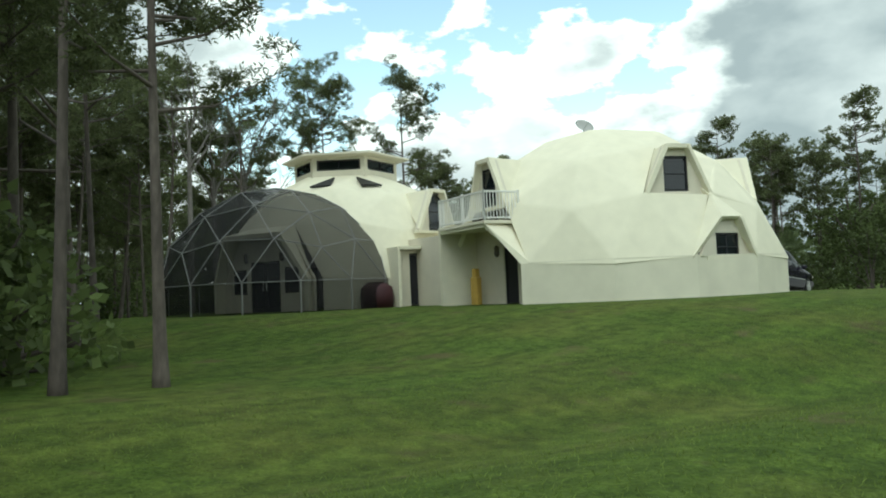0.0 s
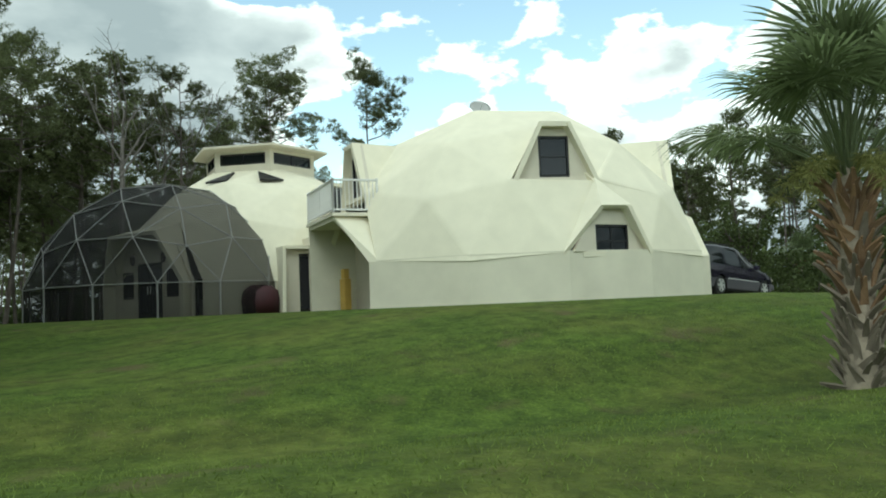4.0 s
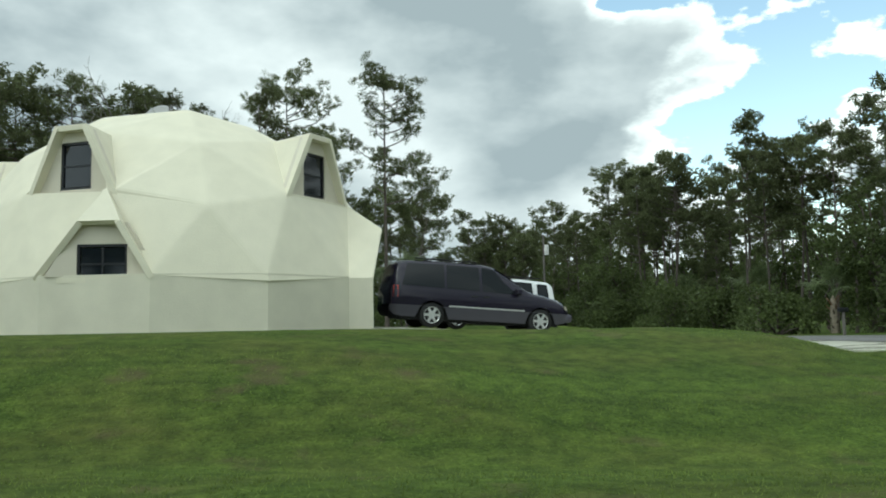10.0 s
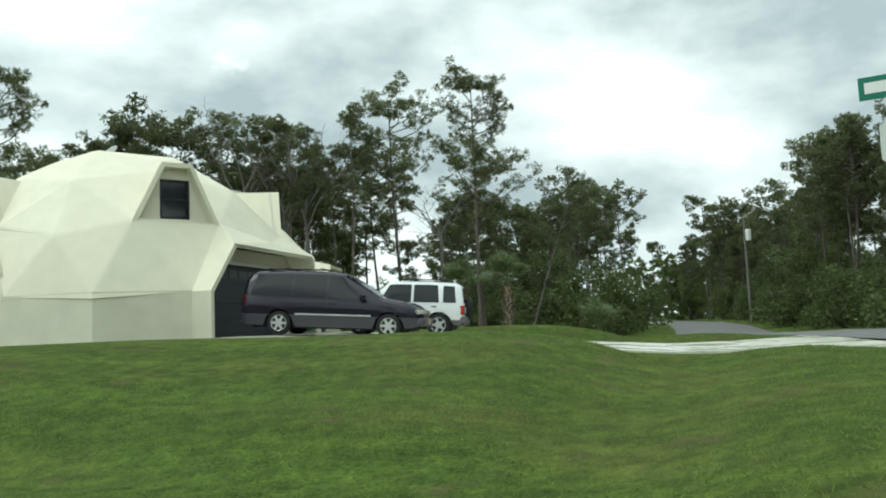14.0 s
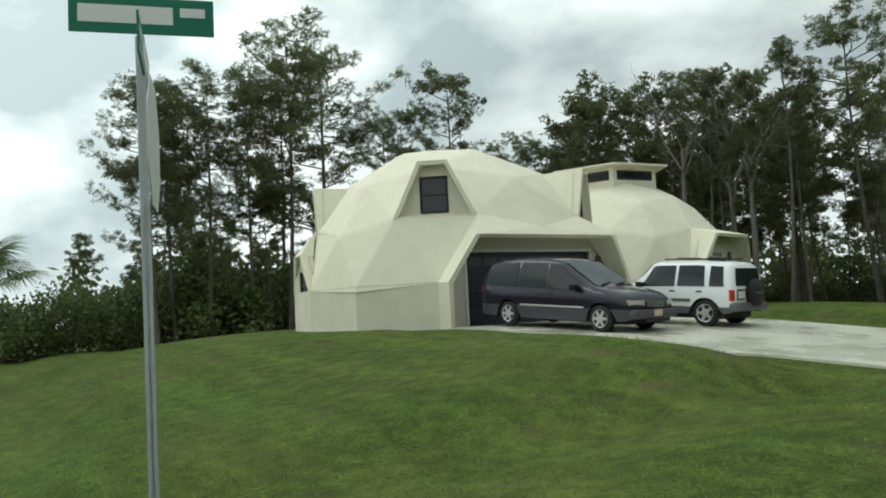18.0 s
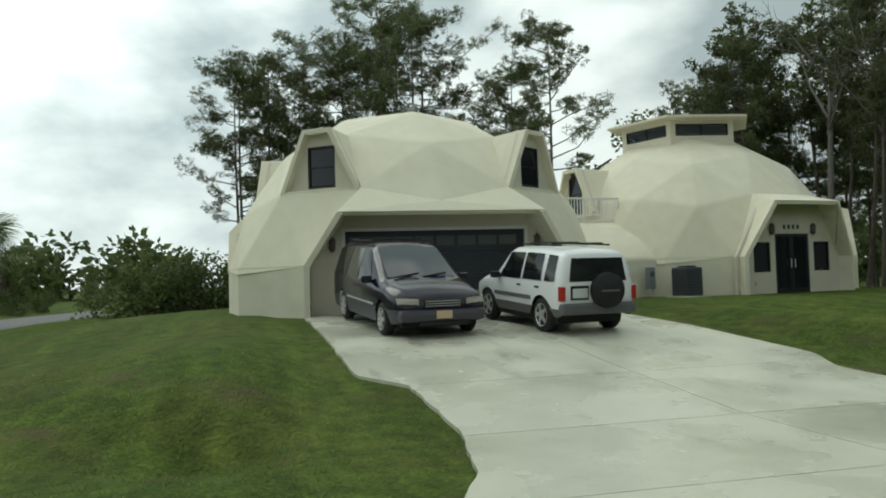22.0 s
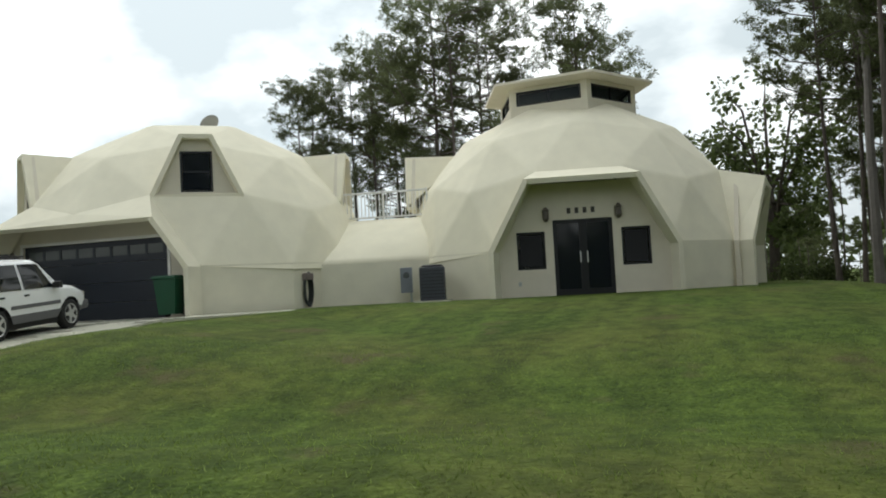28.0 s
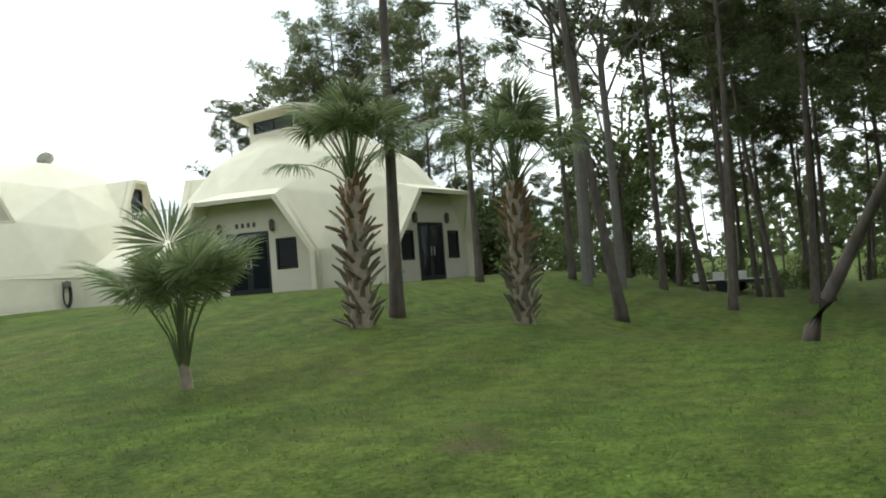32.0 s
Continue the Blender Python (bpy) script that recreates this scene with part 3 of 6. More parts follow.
def riser_walls(parent, facets, open_az, low, bend=lambda p: p.copy()):
    """Upright wall panels under the dome's lowest ring."""
    ring = sorted({(round(p.x, 3), round(p.y, 3)) for f in facets for p in f if abs(p.z - low) < 1e-4}, key=lambda q: math.atan2(q[1], q[0]))
    n = len(ring)
    for i in range(n):
        a, b = Vector((*ring[i], 0)), Vector((*ring[(i + 1) % n], 0))
        mid = az_of(a + b)
        if any(near_az(mid, o, w) for o, w in open_az):
            continue
        a, b = bend(a), bend(b)
        bm = bmesh.new()
        slab(bm, [a + Vector((0, 0, -0.7)), b + Vector((0, 0, -0.7)), b + Vector((0, 0, low + 0.035)), a + Vector((0, 0, low + 0.035))], 0.15)
        part("riser_panel", bm, RISER, parent, "cream stucco riser wall panel")


def hood(bm, corners_lo, back, tips, thick=0.13):
    """A dormer hood: a ridge slab and two side slabs from the back point to the raised front edge."""
    (c0, c1), (t0, t1) = corners_lo, tips
    slab(bm, [t0, t1, back] if (t1 - t0).cross(back - t0).z > 0 else [t1, t0, back], thick)
    for c, t, s in ((c0, t0, 1), (c1, t1, -1)):
        pts = [c, t, back]
        n = (t - c).cross(back - c)
        mid = (c0 + c1) / 2
        if n.dot(c - mid) < 0:
            pts = pts[::-1]
        slab(bm, pts, thick)


def upper_dormer(parent, radius, zc, az, door=False, at=None):
    """A second-floor dormer on one facet, with a recessed wall and its window."""
    pC, hC, zC = radius * 0.8571 * math.cos(radians(13.61)), radius * 0.8571 * math.sin(radians(13.61)), zc + radius * 0.515
    tz, v = zc + radius * 0.785, 0.0
    back_p = radius * 0.50
    if at:
        pC, hC, zC, tz, v = at
        back_p = pC - 1.9
    back = loc(az, back_p, v, tz)
    c0, c1 = loc(az, pC + 0.02, v + hC, zC), loc(az, pC + 0.02, v - hC, zC)
    t0, t1 = loc(az, pC + 0.10, v + 0.44, tz), loc(az, pC + 0.10, v - 0.44, tz)
    bm = bmesh.new()
    hood(bm, (c0, c1), back, (t0, t1))
    d = part("dormer", bm, STUCCO, parent, "cream stucco dormer hood over a window")
    p = pC - 0.12
    z0, z1 = zC - 0.02, tz - 0.07
    h0, h1 = hC - 0.02, 0.42
    op = (-0.43, 0.43, 3.35, 4.48) if not door else (-0.43, 0.43, z0 + 0.02, 4.60)
    bm = bmesh.new()
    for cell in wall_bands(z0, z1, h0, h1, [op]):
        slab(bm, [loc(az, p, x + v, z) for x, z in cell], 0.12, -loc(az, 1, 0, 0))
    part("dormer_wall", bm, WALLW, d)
    bm = bmesh.new()
    slab(bm, [loc(az, p - 0.15, v - hC, zC), loc(az, pC + 0.02, v - hC, zC), loc(az, pC + 0.02, v + hC, zC), loc(az, p - 0.15, v + hC, zC)], 0.1, (0, 0, -1))
    part("dormer_sill", bm, STUCCO, d)
    glazed(az, p, op[0] + v, op[1] + v, *op[2:], parent, "dormer_window", bars=(1, 2), label="dark framed sash window in the dormer")
    return d


def entry(parent, radius, zc, az, half_top, half_low, p_top, p_low, z_top, z_low, corner_top, corner_low, extra=None, sides=(1, -1)):
    """A ground-floor entry hood that stands out of the dome: roof, two sloping cheeks, two upright cheeks."""
    bm = bmesh.new()
    t0, t1 = loc(az, p_top, half_top, z_top), loc(az, p_top, -half_top, z_top)
    c0, c1 = loc(az, corner_top[0], corner_top[1], corner_top[2]), loc(az, corner_top[0], -corner_top[1], corner_top[2])
    roof = [c1, t1, t0, c0]
    if extra:
        roof = [c1, t1, t0, c0, loc(az, extra[0], 0, extra[1])]
        slab(bm, [roof[4], t1, t0], 0.14)
        slab(bm, [roof[4], c1, t1], 0.14)
        slab(bm, [roof[4], t0, c0], 0.14)
    else:
        slab(bm, roof, 0.14)
    hood_ob = part("entry_hood", bm, STUCCO, parent, "cream stucco hood over the entry")
    for s, t, c in ((1, t0, c0), (-1, t1, c1)):
        if s not in sides:
            continue
        e = loc(az, p_low, s * half_low, z_low)
        d = loc(az, corner_low[0], s * corner_low[1], z_low)
        bm = bmesh.new()
        for tri in ((t, e, d), (t, d, c)):
            n = (tri[1] - tri[0]).cross(tri[2] - tri[0])
            slab(bm, list(tri) if n.dot(loc(az, 0, s, 0)) > 0 else list(tri)[::-1], 0.14)
        part("entry_cheek", bm, STUCCO, hood_ob)
        bm = bmesh.new()
        g = Vector((0, 0, -z_low - 0.7))
        quad = [d, e, e + g, d + g]
        n = (quad[1] - quad[0]).cross(quad[2] - quad[0])
        slab(bm, quad if n.dot(loc(az, 0, s, 0)) > 0 else quad[::-1], 0.14)
        part("entry_jamb", bm, RISER, hood_ob)
    return hood_ob


LOW = 1.25


def sconce(parent, az, p, v, z):
    at = loc(az, p, v, z)
    bm = bmesh.new()
    box(bm, -0.05, 0.05, -0.05, 0.05, -0.1, 0.12)
    lathe(bm, [(0.03, -0.2), (0.09, -0.12), (0.08, 0.08), (0.11, 0.1), (0.02, 0.2)], 10, at=(0.07, 0, 0))
    bmesh.ops.transform(bm, matrix=pose(*at, 0, 0, az), verts=bm.verts)
    part("wall_lantern", bm, material_cache("lantern_bronze"), parent, "small bronze wall lantern")


MATS = {}


def material_cache(name):
    table = {"lantern_bronze": ((0.10, 0.085, 0.07), 0.5), "digits": ((0.06, 0.055, 0.05), 0.6), "stain": ((0.2, 0.2, 0.2), 0.8)}
    if name not in MATS:
        MATS[name] = material(name, *table[name])
    return MATS[name]


def small_box(parent, az, p, v, z, w, h, d=0.03, mat=None, name="outlet_box"):
    bm = boxed(0, d, -w / 2, w / 2, -h / 2, h / 2, 0.006)
    bmesh.ops.transform(bm, matrix=pose(*loc(az, p, v, z), 0, 0, az), verts=bm.verts)
    part(name, bm, mat or GALV, parent)


def facet_test(az, tol, zmin, zmax):
    def test(f):
        m = (f[0] + f[1] + f[2]) / 3
        return near_az(az_of(m), az, tol) and zmin < m.z < zmax
    return test


# garage dome
garage_dome = thing("garage_dome", "cream stucco geodesic dome with a wide garage entry and dormers", "house", (*BIG, 0), BIG_AZ)
facets = dome_facets(BIG_R, BIG_Z, 0, LOW)
UPPER = [36, 108, 180, 252, 324]
tests = [facet_test(a, 6, 3.4, 4.3) for a in UPPER]
tests.append(lambda f: near_az(az_of((f[0] + f[1] + f[2]) / 3), 0, 29) and (f[0].z + f[1].z + f[2].z) / 3 < 2.6)
tests.append(lambda f: near_az(az_of((f[0] + f[1] + f[2]) / 3), 180, 19) and (f[0].z + f[1].z + f[2].z) / 3 < 2.75)
tests.append(lambda f: near_az(az_of((f[0] + f[1] + f[2]) / 3), -96, 4) and (f[0].z + f[1].z + f[2].z) / 3 < 2.3)
dome_shell(garage_dome, facets, lambda f: any(t(f) for t in tests), LOW, bend=as_built)
riser_walls(garage_dome, facets, [(0, 35), (180, 22)], LOW, bend=as_built)
WAZ = 168.5
upper_dormer(garage_dome, BIG_R, BIG_Z, 36)
upper_dormer(garage_dome, BIG_R, BIG_Z, 323.6)
upper_dormer(garage_dome, BIG_R, BIG_Z, 106, door=True)
upper_dormer(garage_dome, BIG_R, BIG_Z, WAZ, door=True)
upper_dormer(garage_dome, BIG_R, BIG_Z, 246.6, at=(4.48, 1.25, 3.19, 4.84, 0.27))

# garage entry
cC = (BIG_R * 0.8571 * math.cos(radians(22.39)), BIG_R * 0.8571 * math.sin(radians(22.39)), BIG_Z + BIG_R * 0.515)
dD = (BIG_R * 0.982 * math.cos(radians(36)), BIG_R * 0.982 * math.sin(radians(36)))
gh = entry(garage_dome, BIG_R, BIG_Z, 0, 2.72, 3.55, 5.72, 5.45, 2.57, LOW, cC, dD, extra=(BIG_R * 0.894, BIG_Z + BIG_R * 0.447))
GP = 4.75
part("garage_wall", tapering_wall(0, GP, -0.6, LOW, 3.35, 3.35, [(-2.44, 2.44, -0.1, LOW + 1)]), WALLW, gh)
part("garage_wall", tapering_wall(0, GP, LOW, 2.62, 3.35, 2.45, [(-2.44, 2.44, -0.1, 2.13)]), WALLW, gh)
bm = bmesh.new()
for a, b, c, d in ((-2.52, -2.44, 0, 2.21), (2.44, 2.52, 0, 2.21), (-2.44, 2.44, 2.13, 2.21)):
    slab(bm, [loc(0, GP + 0.03, a, c), loc(0, GP + 0.03, b, c), loc(0, GP + 0.03, b, d), loc(0, GP + 0.03, a, d)], 0.06, (-1, 0, 0))
part("garage_door_casing", bm, WHITE, gh, "white garage door casing")
bm = bmesh.new()
for v in (-1, 1):
    slab(bm, [loc(0, GP - 0.125, v * 2.30 - 0.05, -0.1), loc(0, GP - 0.125, v * 2.30 + 0.05, -0.1), loc(0, GP - 0.125, v * 2.30 + 0.05, 2.13), loc(0, GP - 0.125, v * 2.30 - 0.05, 2.13)], 0.03, (-1, 0, 0))
slab(bm, [loc(0, GP - 0.125, -2.25, 0.0), loc(0, GP - 0.125, 2.25, 0.0), loc(0, GP - 0.125, 2.25, 0.06), loc(0, GP - 0.125, -2.25, 0.06)], 0.03, (-1, 0, 0))
bmesh.ops.remove_doubles(bm, verts=bm.verts, dist=0.0005)
gd = part("garage_door", bm, DOORBLUE, garage_dome, "dark blue-grey sectional garage door with a row of panes")
for k in range(3):
    z0, z1 = -0.1 + 0.545 * k + 0.004, -0.1 + 0.545 * (k + 1) - 0.004
    part("door_section", slab(bmesh.new(), [loc(0, GP - 0.07, -2.44, z0), loc(0, GP - 0.07, 2.44, z0), loc(0, GP - 0.07, 2.44, z1), loc(0, GP - 0.07, -2.44, z1)], 0.05, (-1, 0, 0)), DOORBLUE, gd)
glassband = [(-2.32 + 0.58 * k, -2.32 + 0.58 * k + 0.5) for k in range(8)]
bm = bmesh.new()
top0, top1 = 1.535, 2.13
cells = wall_bands(top0 + 0.004, top1, 2.44, 2.44, [(a, b, 1.72, 1.98) for a, b in glassband])
for cell in cells:
    slab(bm, [loc(0, GP - 0.07, x, z) for x, z in cell], 0.05, (-1, 0, 0))
bmesh.ops.remove_doubles(bm, verts=bm.verts, dist=0.0005)
part("door_top_section", bm, DOORBLUE, gd)
FROST = material("frosted_garage_pane", (0.11, 0.12, 0.12), 0.2)
for a, b in glassband:
    bm = bmesh.new()
    slab(bm, [loc(0, GP - 0.085, a, 1.72), loc(0, GP - 0.085, b, 1.72), loc(0, GP - 0.085, b, 1.98), loc(0, GP - 0.085, a, 1.98)], 0.02, (-1, 0, 0))
    part("pane", bm, FROST, gd, "frosted pane in the garage door")
for s in (-1, 1):
    sconce(garage_dome, 0, GP, s * 2.78, 1.8)

# lower window dormer on the street side
LAZ = -95.9
l0, l1 = as_built(loc(-83.0, BIG_R * 0.984 + 0.02, 0, LOW - 0.03)), as_built(loc(-109.6, BIG_R * 0.984 + 0.02, 0, LOW - 0.03))
bm = bmesh.new()
hood(bm, (l0, l1), as_built(loc(-95.6, BIG_R * 0.8571 + 0.05, 0, BIG_Z + BIG_R * 0.515 + 0.02)), (loc(LAZ, 5.50, 0.46, 2.46), loc(LAZ, 5.44, -0.50, 2.45)))
ld = part("window_dormer", bm, STUCCO, garage_dome, "cream stucco hood over the lower window")
part("dormer_wall", tapering_wall(LAZ, 5.24, 1.02, LOW, 0.72, 0.72, [(-0.57, 0.53, 1.08, LOW + 1)]), WALLW, ld)
part("dormer_wall", tapering_wall(LAZ, 5.24, LOW, 2.44, 1.28, 0.52, [(-0.57, 0.53, 1.08, 1.96)]), WALLW, ld)
bm = bmesh.new()
slab(bm, [loc(LAZ, 4.9, -1.0, LOW - 0.02), loc(LAZ, 5.24, -1.0, LOW - 0.02), loc(LAZ, 5.40, 0.95, LOW - 0.02), loc(LAZ, 4.9, 1.0, LOW - 0.02)], 0.12, (0, 0, -1))
part("dormer_sill", bm, STUCCO, ld)
glazed(LAZ, 5.24, -0.57, 0.53, 1.08, 1.96, garage_dome, "window", bars=(2, 2), label="dark wide window under a stucco hood")

# west entry under the balcony
wh = entry(garage_dome, BIG_R, BIG_Z, WAZ, 1.5, 2.45, 6.10, 5.40, 2.62, LOW, (4.4, 1.25, 2.68), (5.16, 2.66), sides=(1,))
part("entry_side_wall", slab(bmesh.new(), [loc(WAZ, 4.3, -1.62, -0.6), loc(WAZ, 6.05, -1.62, -0.6), loc(WAZ, 6.05, -1.62, 2.6), loc(WAZ, 4.3, -1.62, 2.6)], 0.14, loc(WAZ, 0, -1, 0)), RISER, wh)
part("entry_wall", tapering_wall(WAZ, 4.6, -0.6, LOW, 2.55, 2.55, [(0.2, 1.02, -0.02, LOW + 1)]), WALLW, wh)
part("entry_wall", tapering_wall(WAZ, 4.6, LOW, 2.62, 2.55, 1.5, [(0.2, 1.02, 0.0, 2.05)]), WALLW, wh)
glazed(WAZ, 4.6, 0.2, 1.02, -0.02, 2.05, garage_dome, "side_door", bars=(1, 1), mat=SCREEN_DARK, label="dark screened door in the west recess")
sconce(garage_dome, WAZ, 4.6, -0.15, 1.8)
bm = boxed(-0.12, 0.12, -0.16, 0.16, 0, 0.95, 0.04)
box(bm, -0.1, 0.1, -0.1, 0.1, 0.95, 1.25, 0.04)
single("storage_stand", bm, material("mustard_paint", (0.55, 0.36, 0.08), 0.6, vary=0.2, scale=6), "mustard yellow stand with a grey cap by the wall", "stand", (-6.62, 0.42, 0.0))


def railing(name, parent, corners, z0, h=0.95, gap=0.115):
    """White balusters between rails, from corner to corner."""
    for (x0, y0), (x1, y1) in zip(corners, corners[1:]):
        d = Vector((x1 - x0, y1 - y0, 0))
        ln = d.length
        a = math.degrees(math.atan2(d.y, d.x))
        bm = bmesh.new()
        box(bm, 0, ln, -0.03, 0.03, h - 0.06, h, 0.008)
        bmesh.ops.transform(bm, matrix=pose(x0, y0, z0, 0, 0, a), verts=bm.verts)
        r = part(name, bm, WHITE, parent, "white metal balcony railing")
        bm = boxed(0, ln, -0.025, 0.025, 0.06, 0.11)
        bmesh.ops.transform(bm, matrix=pose(x0, y0, z0, 0, 0, a), verts=bm.verts)
        part("bottom_rail", bm, WHITE, r)
        me = mesh_of("baluster", boxed(-0.012, 0.012, -0.012, 0.012, 0.11, h - 0.06), WHITE)
        mp = mesh_of("post", boxed(-0.03, 0.03, -0.03, 0.03, 0, h + 0.03, 0.006), WHITE)
        n = int(ln / gap)
        for k in range(n + 1):
            big_one = k % 12 == 0 or k == n
            o = new("post" if big_one else "baluster", mp if big_one else me)
            o.parent = r
            o.matrix_basis = pose(x0 + d.x * k / n, y0 + d.y * k / n, z0, 0, 0, a)


def local_xy(az, p, v):
    q = loc(az, p, v, 0)
    return (q.x, q.y)


bm = bmesh.new()
slab(bm, [loc(WAZ, 4.2, 1.62, 2.70), loc(WAZ, 6.15, 1.62, 2.70), loc(WAZ, 6.15, -1.6, 2.70), loc(WAZ, 4.2, -1.6, 2.70)][::-1], 0.1, (0, 0, -1))
part("balcony_floor", bm, TRIM, garage_dome, "cream balcony deck over the west entry")
railing("balcony_railing", garage_dome, [local_xy(WAZ, 4.82, 1.57), local_xy(WAZ, 6.1, 1.57), local_xy(WAZ, 6.1, -1.5)], 2.70)

# satellite dish on the roof
dish = thing("satellite_dish", "grey satellite dish on a short mast on the dome's roof", "satellite dish", (-2.31, -1.11, 5.95))
bm = bmesh.new()
tube(bm, [(0, 0, 0), (0, 0, 0.28)], 0.03)
part("mast", bm, GALV, dish)
bm = lathe(bmesh.new(), [(0.0, 0.0), (0.15, 0.012), (0.27, 0.045), (0.34, 0.08), (0.35, 0.09), (0.27, 0.06), (0.15, 0.025), (0.0, 0.012)], 24)
bmesh.ops.transform(bm, matrix=pose(0, 0, 0.36, 0, 48, -110), verts=bm.verts)
part("reflector", bm, material("dish_grey", (0.36, 0.36, 0.35), 0.5), dish, smooth=True)
bm = tube(bmesh.new(), [(0, 0, 0.3), (-0.15, -0.36, 0.46)], 0.012)
part("feed_arm", bm, GALV, dish)

# living dome
living_dome = thing("living_dome", "cream stucco geodesic dome with a glazed cupola and hooded entries", "house", (*SML, 0), SML_AZ)
facets = dome_facets(SML_R, SML_Z, 36, LOW)
tests = []
ENTRIES = [0, 72, 188]
for a in ENTRIES:
    tests.append(lambda f, a=a: near_az(az_of((f[0] + f[1] + f[2]) / 3), a, 19) and (f[0].z + f[1].z + f[2].z) / 3 < 2.75)
tests.append(lambda f: min(p.z for p in f) > 5.6)
dome_shell(living_dome, facets, lambda f: any(t(f) for t in tests), LOW)
riser_walls(living_dome, facets, [(a, 22) for a in ENTRIES], LOW)
upper_dormer(living_dome, SML_R, SML_Z, 271, door=True, at=(5.28, 1.25, 3.02, 4.74, 0.0))
sc = (SML_R * 0.8571 * math.cos(radians(13.61)), SML_R * 0.8571 * math.sin(radians(13.61)), SML_Z + SML_R * 0.515)
sd = (SML_R * 0.982 * math.cos(radians(24.2)), SML_R * 0.982 * math.sin(radians(24.2)))
for a in ENTRIES:
    eh = entry(living_dome, SML_R, SML_Z, a, 1.48, 2.5, 6.06, 5.68, 3.06, LOW, sc, sd)
    P = 5.32
    opens = [(-0.78, 0.78, 0.0, 2.0), (-1.75, -1.0, 0.72, 1.72), (1.0, 1.75, 0.72, 1.72)]
    low_open = [(-0.78, 0.78, -0.05, LOW + 1), (-1.75, -1.0, 0.72, LOW + 1), (1.0, 1.75, 0.72, LOW + 1)]
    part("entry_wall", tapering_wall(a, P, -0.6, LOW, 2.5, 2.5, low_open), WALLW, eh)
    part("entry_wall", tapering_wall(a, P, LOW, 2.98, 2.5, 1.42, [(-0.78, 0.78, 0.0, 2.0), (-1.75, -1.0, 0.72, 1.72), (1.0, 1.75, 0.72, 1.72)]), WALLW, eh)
    for x in (-1.75, 1.0):
        glazed(a, P, x, x + 0.75, 0.72, 1.72, living_dome, "window", bars=(1, 1), label="dark screened window beside the entry door", mat=SCREEN_DARK)
    for s in (-1, 1):
        bm = bmesh.new()
        x0, x1 = (0.0, 0.78) if s > 0 else (-0.78, 0.0)
        for c in ((x0, x0 + 0.1, -0.05, 2.0), (x1 - 0.1, x1, -0.05, 2.0), (x0 + 0.1, x1 - 0.1, 1.9, 2.0), (x0 + 0.1, x1 - 0.1, -0.05, 0.16)):
            slab(bm, [loc(a, P - 0.03, c[0], c[2]), loc(a, P - 0.03, c[1], c[2]), loc(a, P - 0.03, c[1], c[3]), loc(a, P - 0.03, c[0], c[3])], 0.05, -loc(a, 1, 0, 0))
        dr = part("door_leaf", bm, DARKFRAME, living_dome, "dark glazed entry door leaf")
        bm = bmesh.new()
        slab(bm, [loc(a, P - 0.05, x0 + 0.1, 0.16), loc(a, P - 0.05, x1 - 0.1, 0.16), loc(a, P - 0.05, x1 - 0.1, 1.9), loc(a, P - 0.05, x0 + 0.1, 1.9)], 0.02, -loc(a, 1, 0, 0))
        part("pane", bm, GLASS, dr)
        bm = bmesh.new()
        tube(bm, [loc(a, P + 0.03, s * 0.09, 0.85), loc(a, P + 0.03, s * 0.09, 1.15)], 0.015)
        part("door_handle", bm, WHITE, dr, "pale door pull")
    for s in (-1, 1):
        sconce(living_dome, a, P, s * 0.95, 2.16)
    small_box(living_dome, a, P, -1.72, 0.35, 0.07, 0.11)
    if a == 0:
        for k in range(4):
            small_box(living_dome, a, P, -0.34 + 0.21 * k, 2.23, 0.1, 0.15, 0.02, material_cache("digits"), "number_bar")

# roof cupola
normals = [46, 104, 160, 216, 279, 342]
SIDES = len(normals)
CP = 2.0


def tangent_corner(a0, a1, p):
    n0, n1 = Vector((math.cos(radians(a0)), math.sin(radians(a0)))), Vector((math.cos(radians(a1)), math.sin(radians(a1))))
    det = n0.x * n1.y - n0.y * n1.x
    return Vector(((p * n1.y - p * n0.y) / det, (n0.x * p - n1.x * p) / det, 0))


cup = part("cupola", boxed(-0.5, 0.5, -0.5, 0.5, 5.4, 5.5), TRIM, living_dome, "cream cupola with a flat flared roof")
corners = [tangent_corner(normals[i], normals[(i + 1) % SIDES], CP) for i in range(SIDES)]
outer = [tangent_corner(normals[i], normals[(i + 1) % SIDES], CP + 0.5) for i in range(SIDES)]
for i in range(SIDES):
    a, b = corners[i - 1], corners[i]
    d = (b - a)
    ln, az = d.length, normals[i]
    mid = (a + b) / 2
    off = mid.dot(Vector((-math.sin(radians(az)), math.cos(radians(az)), 0)))
    openings = []
    if ln > 1.2:
        openings = [(-ln / 2 + 0.2, ln / 2 - 0.2, 5.92, 6.37)]
    bm = bmesh.new()
    for cell in wall_bands(5.2, 6.52, ln / 2, ln / 2, openings):
        slab(bm, [loc(az, CP, x + off, z) for x, z in cell], 0.1, -loc(az, 1, 0, 0))
    part("cupola_wall", bm, TRIM, cup)
    for o in openings:
        glazed(az, CP, o[0] + off, o[1] + off, o[2], o[3], living_dome, "cupola_window", bars=(2, 1), mat=CUPOLA_GLASS, label="dark framed cupola window")
bm = bmesh.new()
up = [bm.verts.new((p.x, p.y, 6.54)) for p in outer]
upt = [bm.verts.new((p.x, p.y, 6.62)) for p in outer]
inn = [bm.verts.new((p.x * 0.8, p.y * 0.8, 6.74)) for p in corners]
inb = [bm.verts.new((p.x * 0.95, p.y * 0.95, 6.48)) for p in corners]
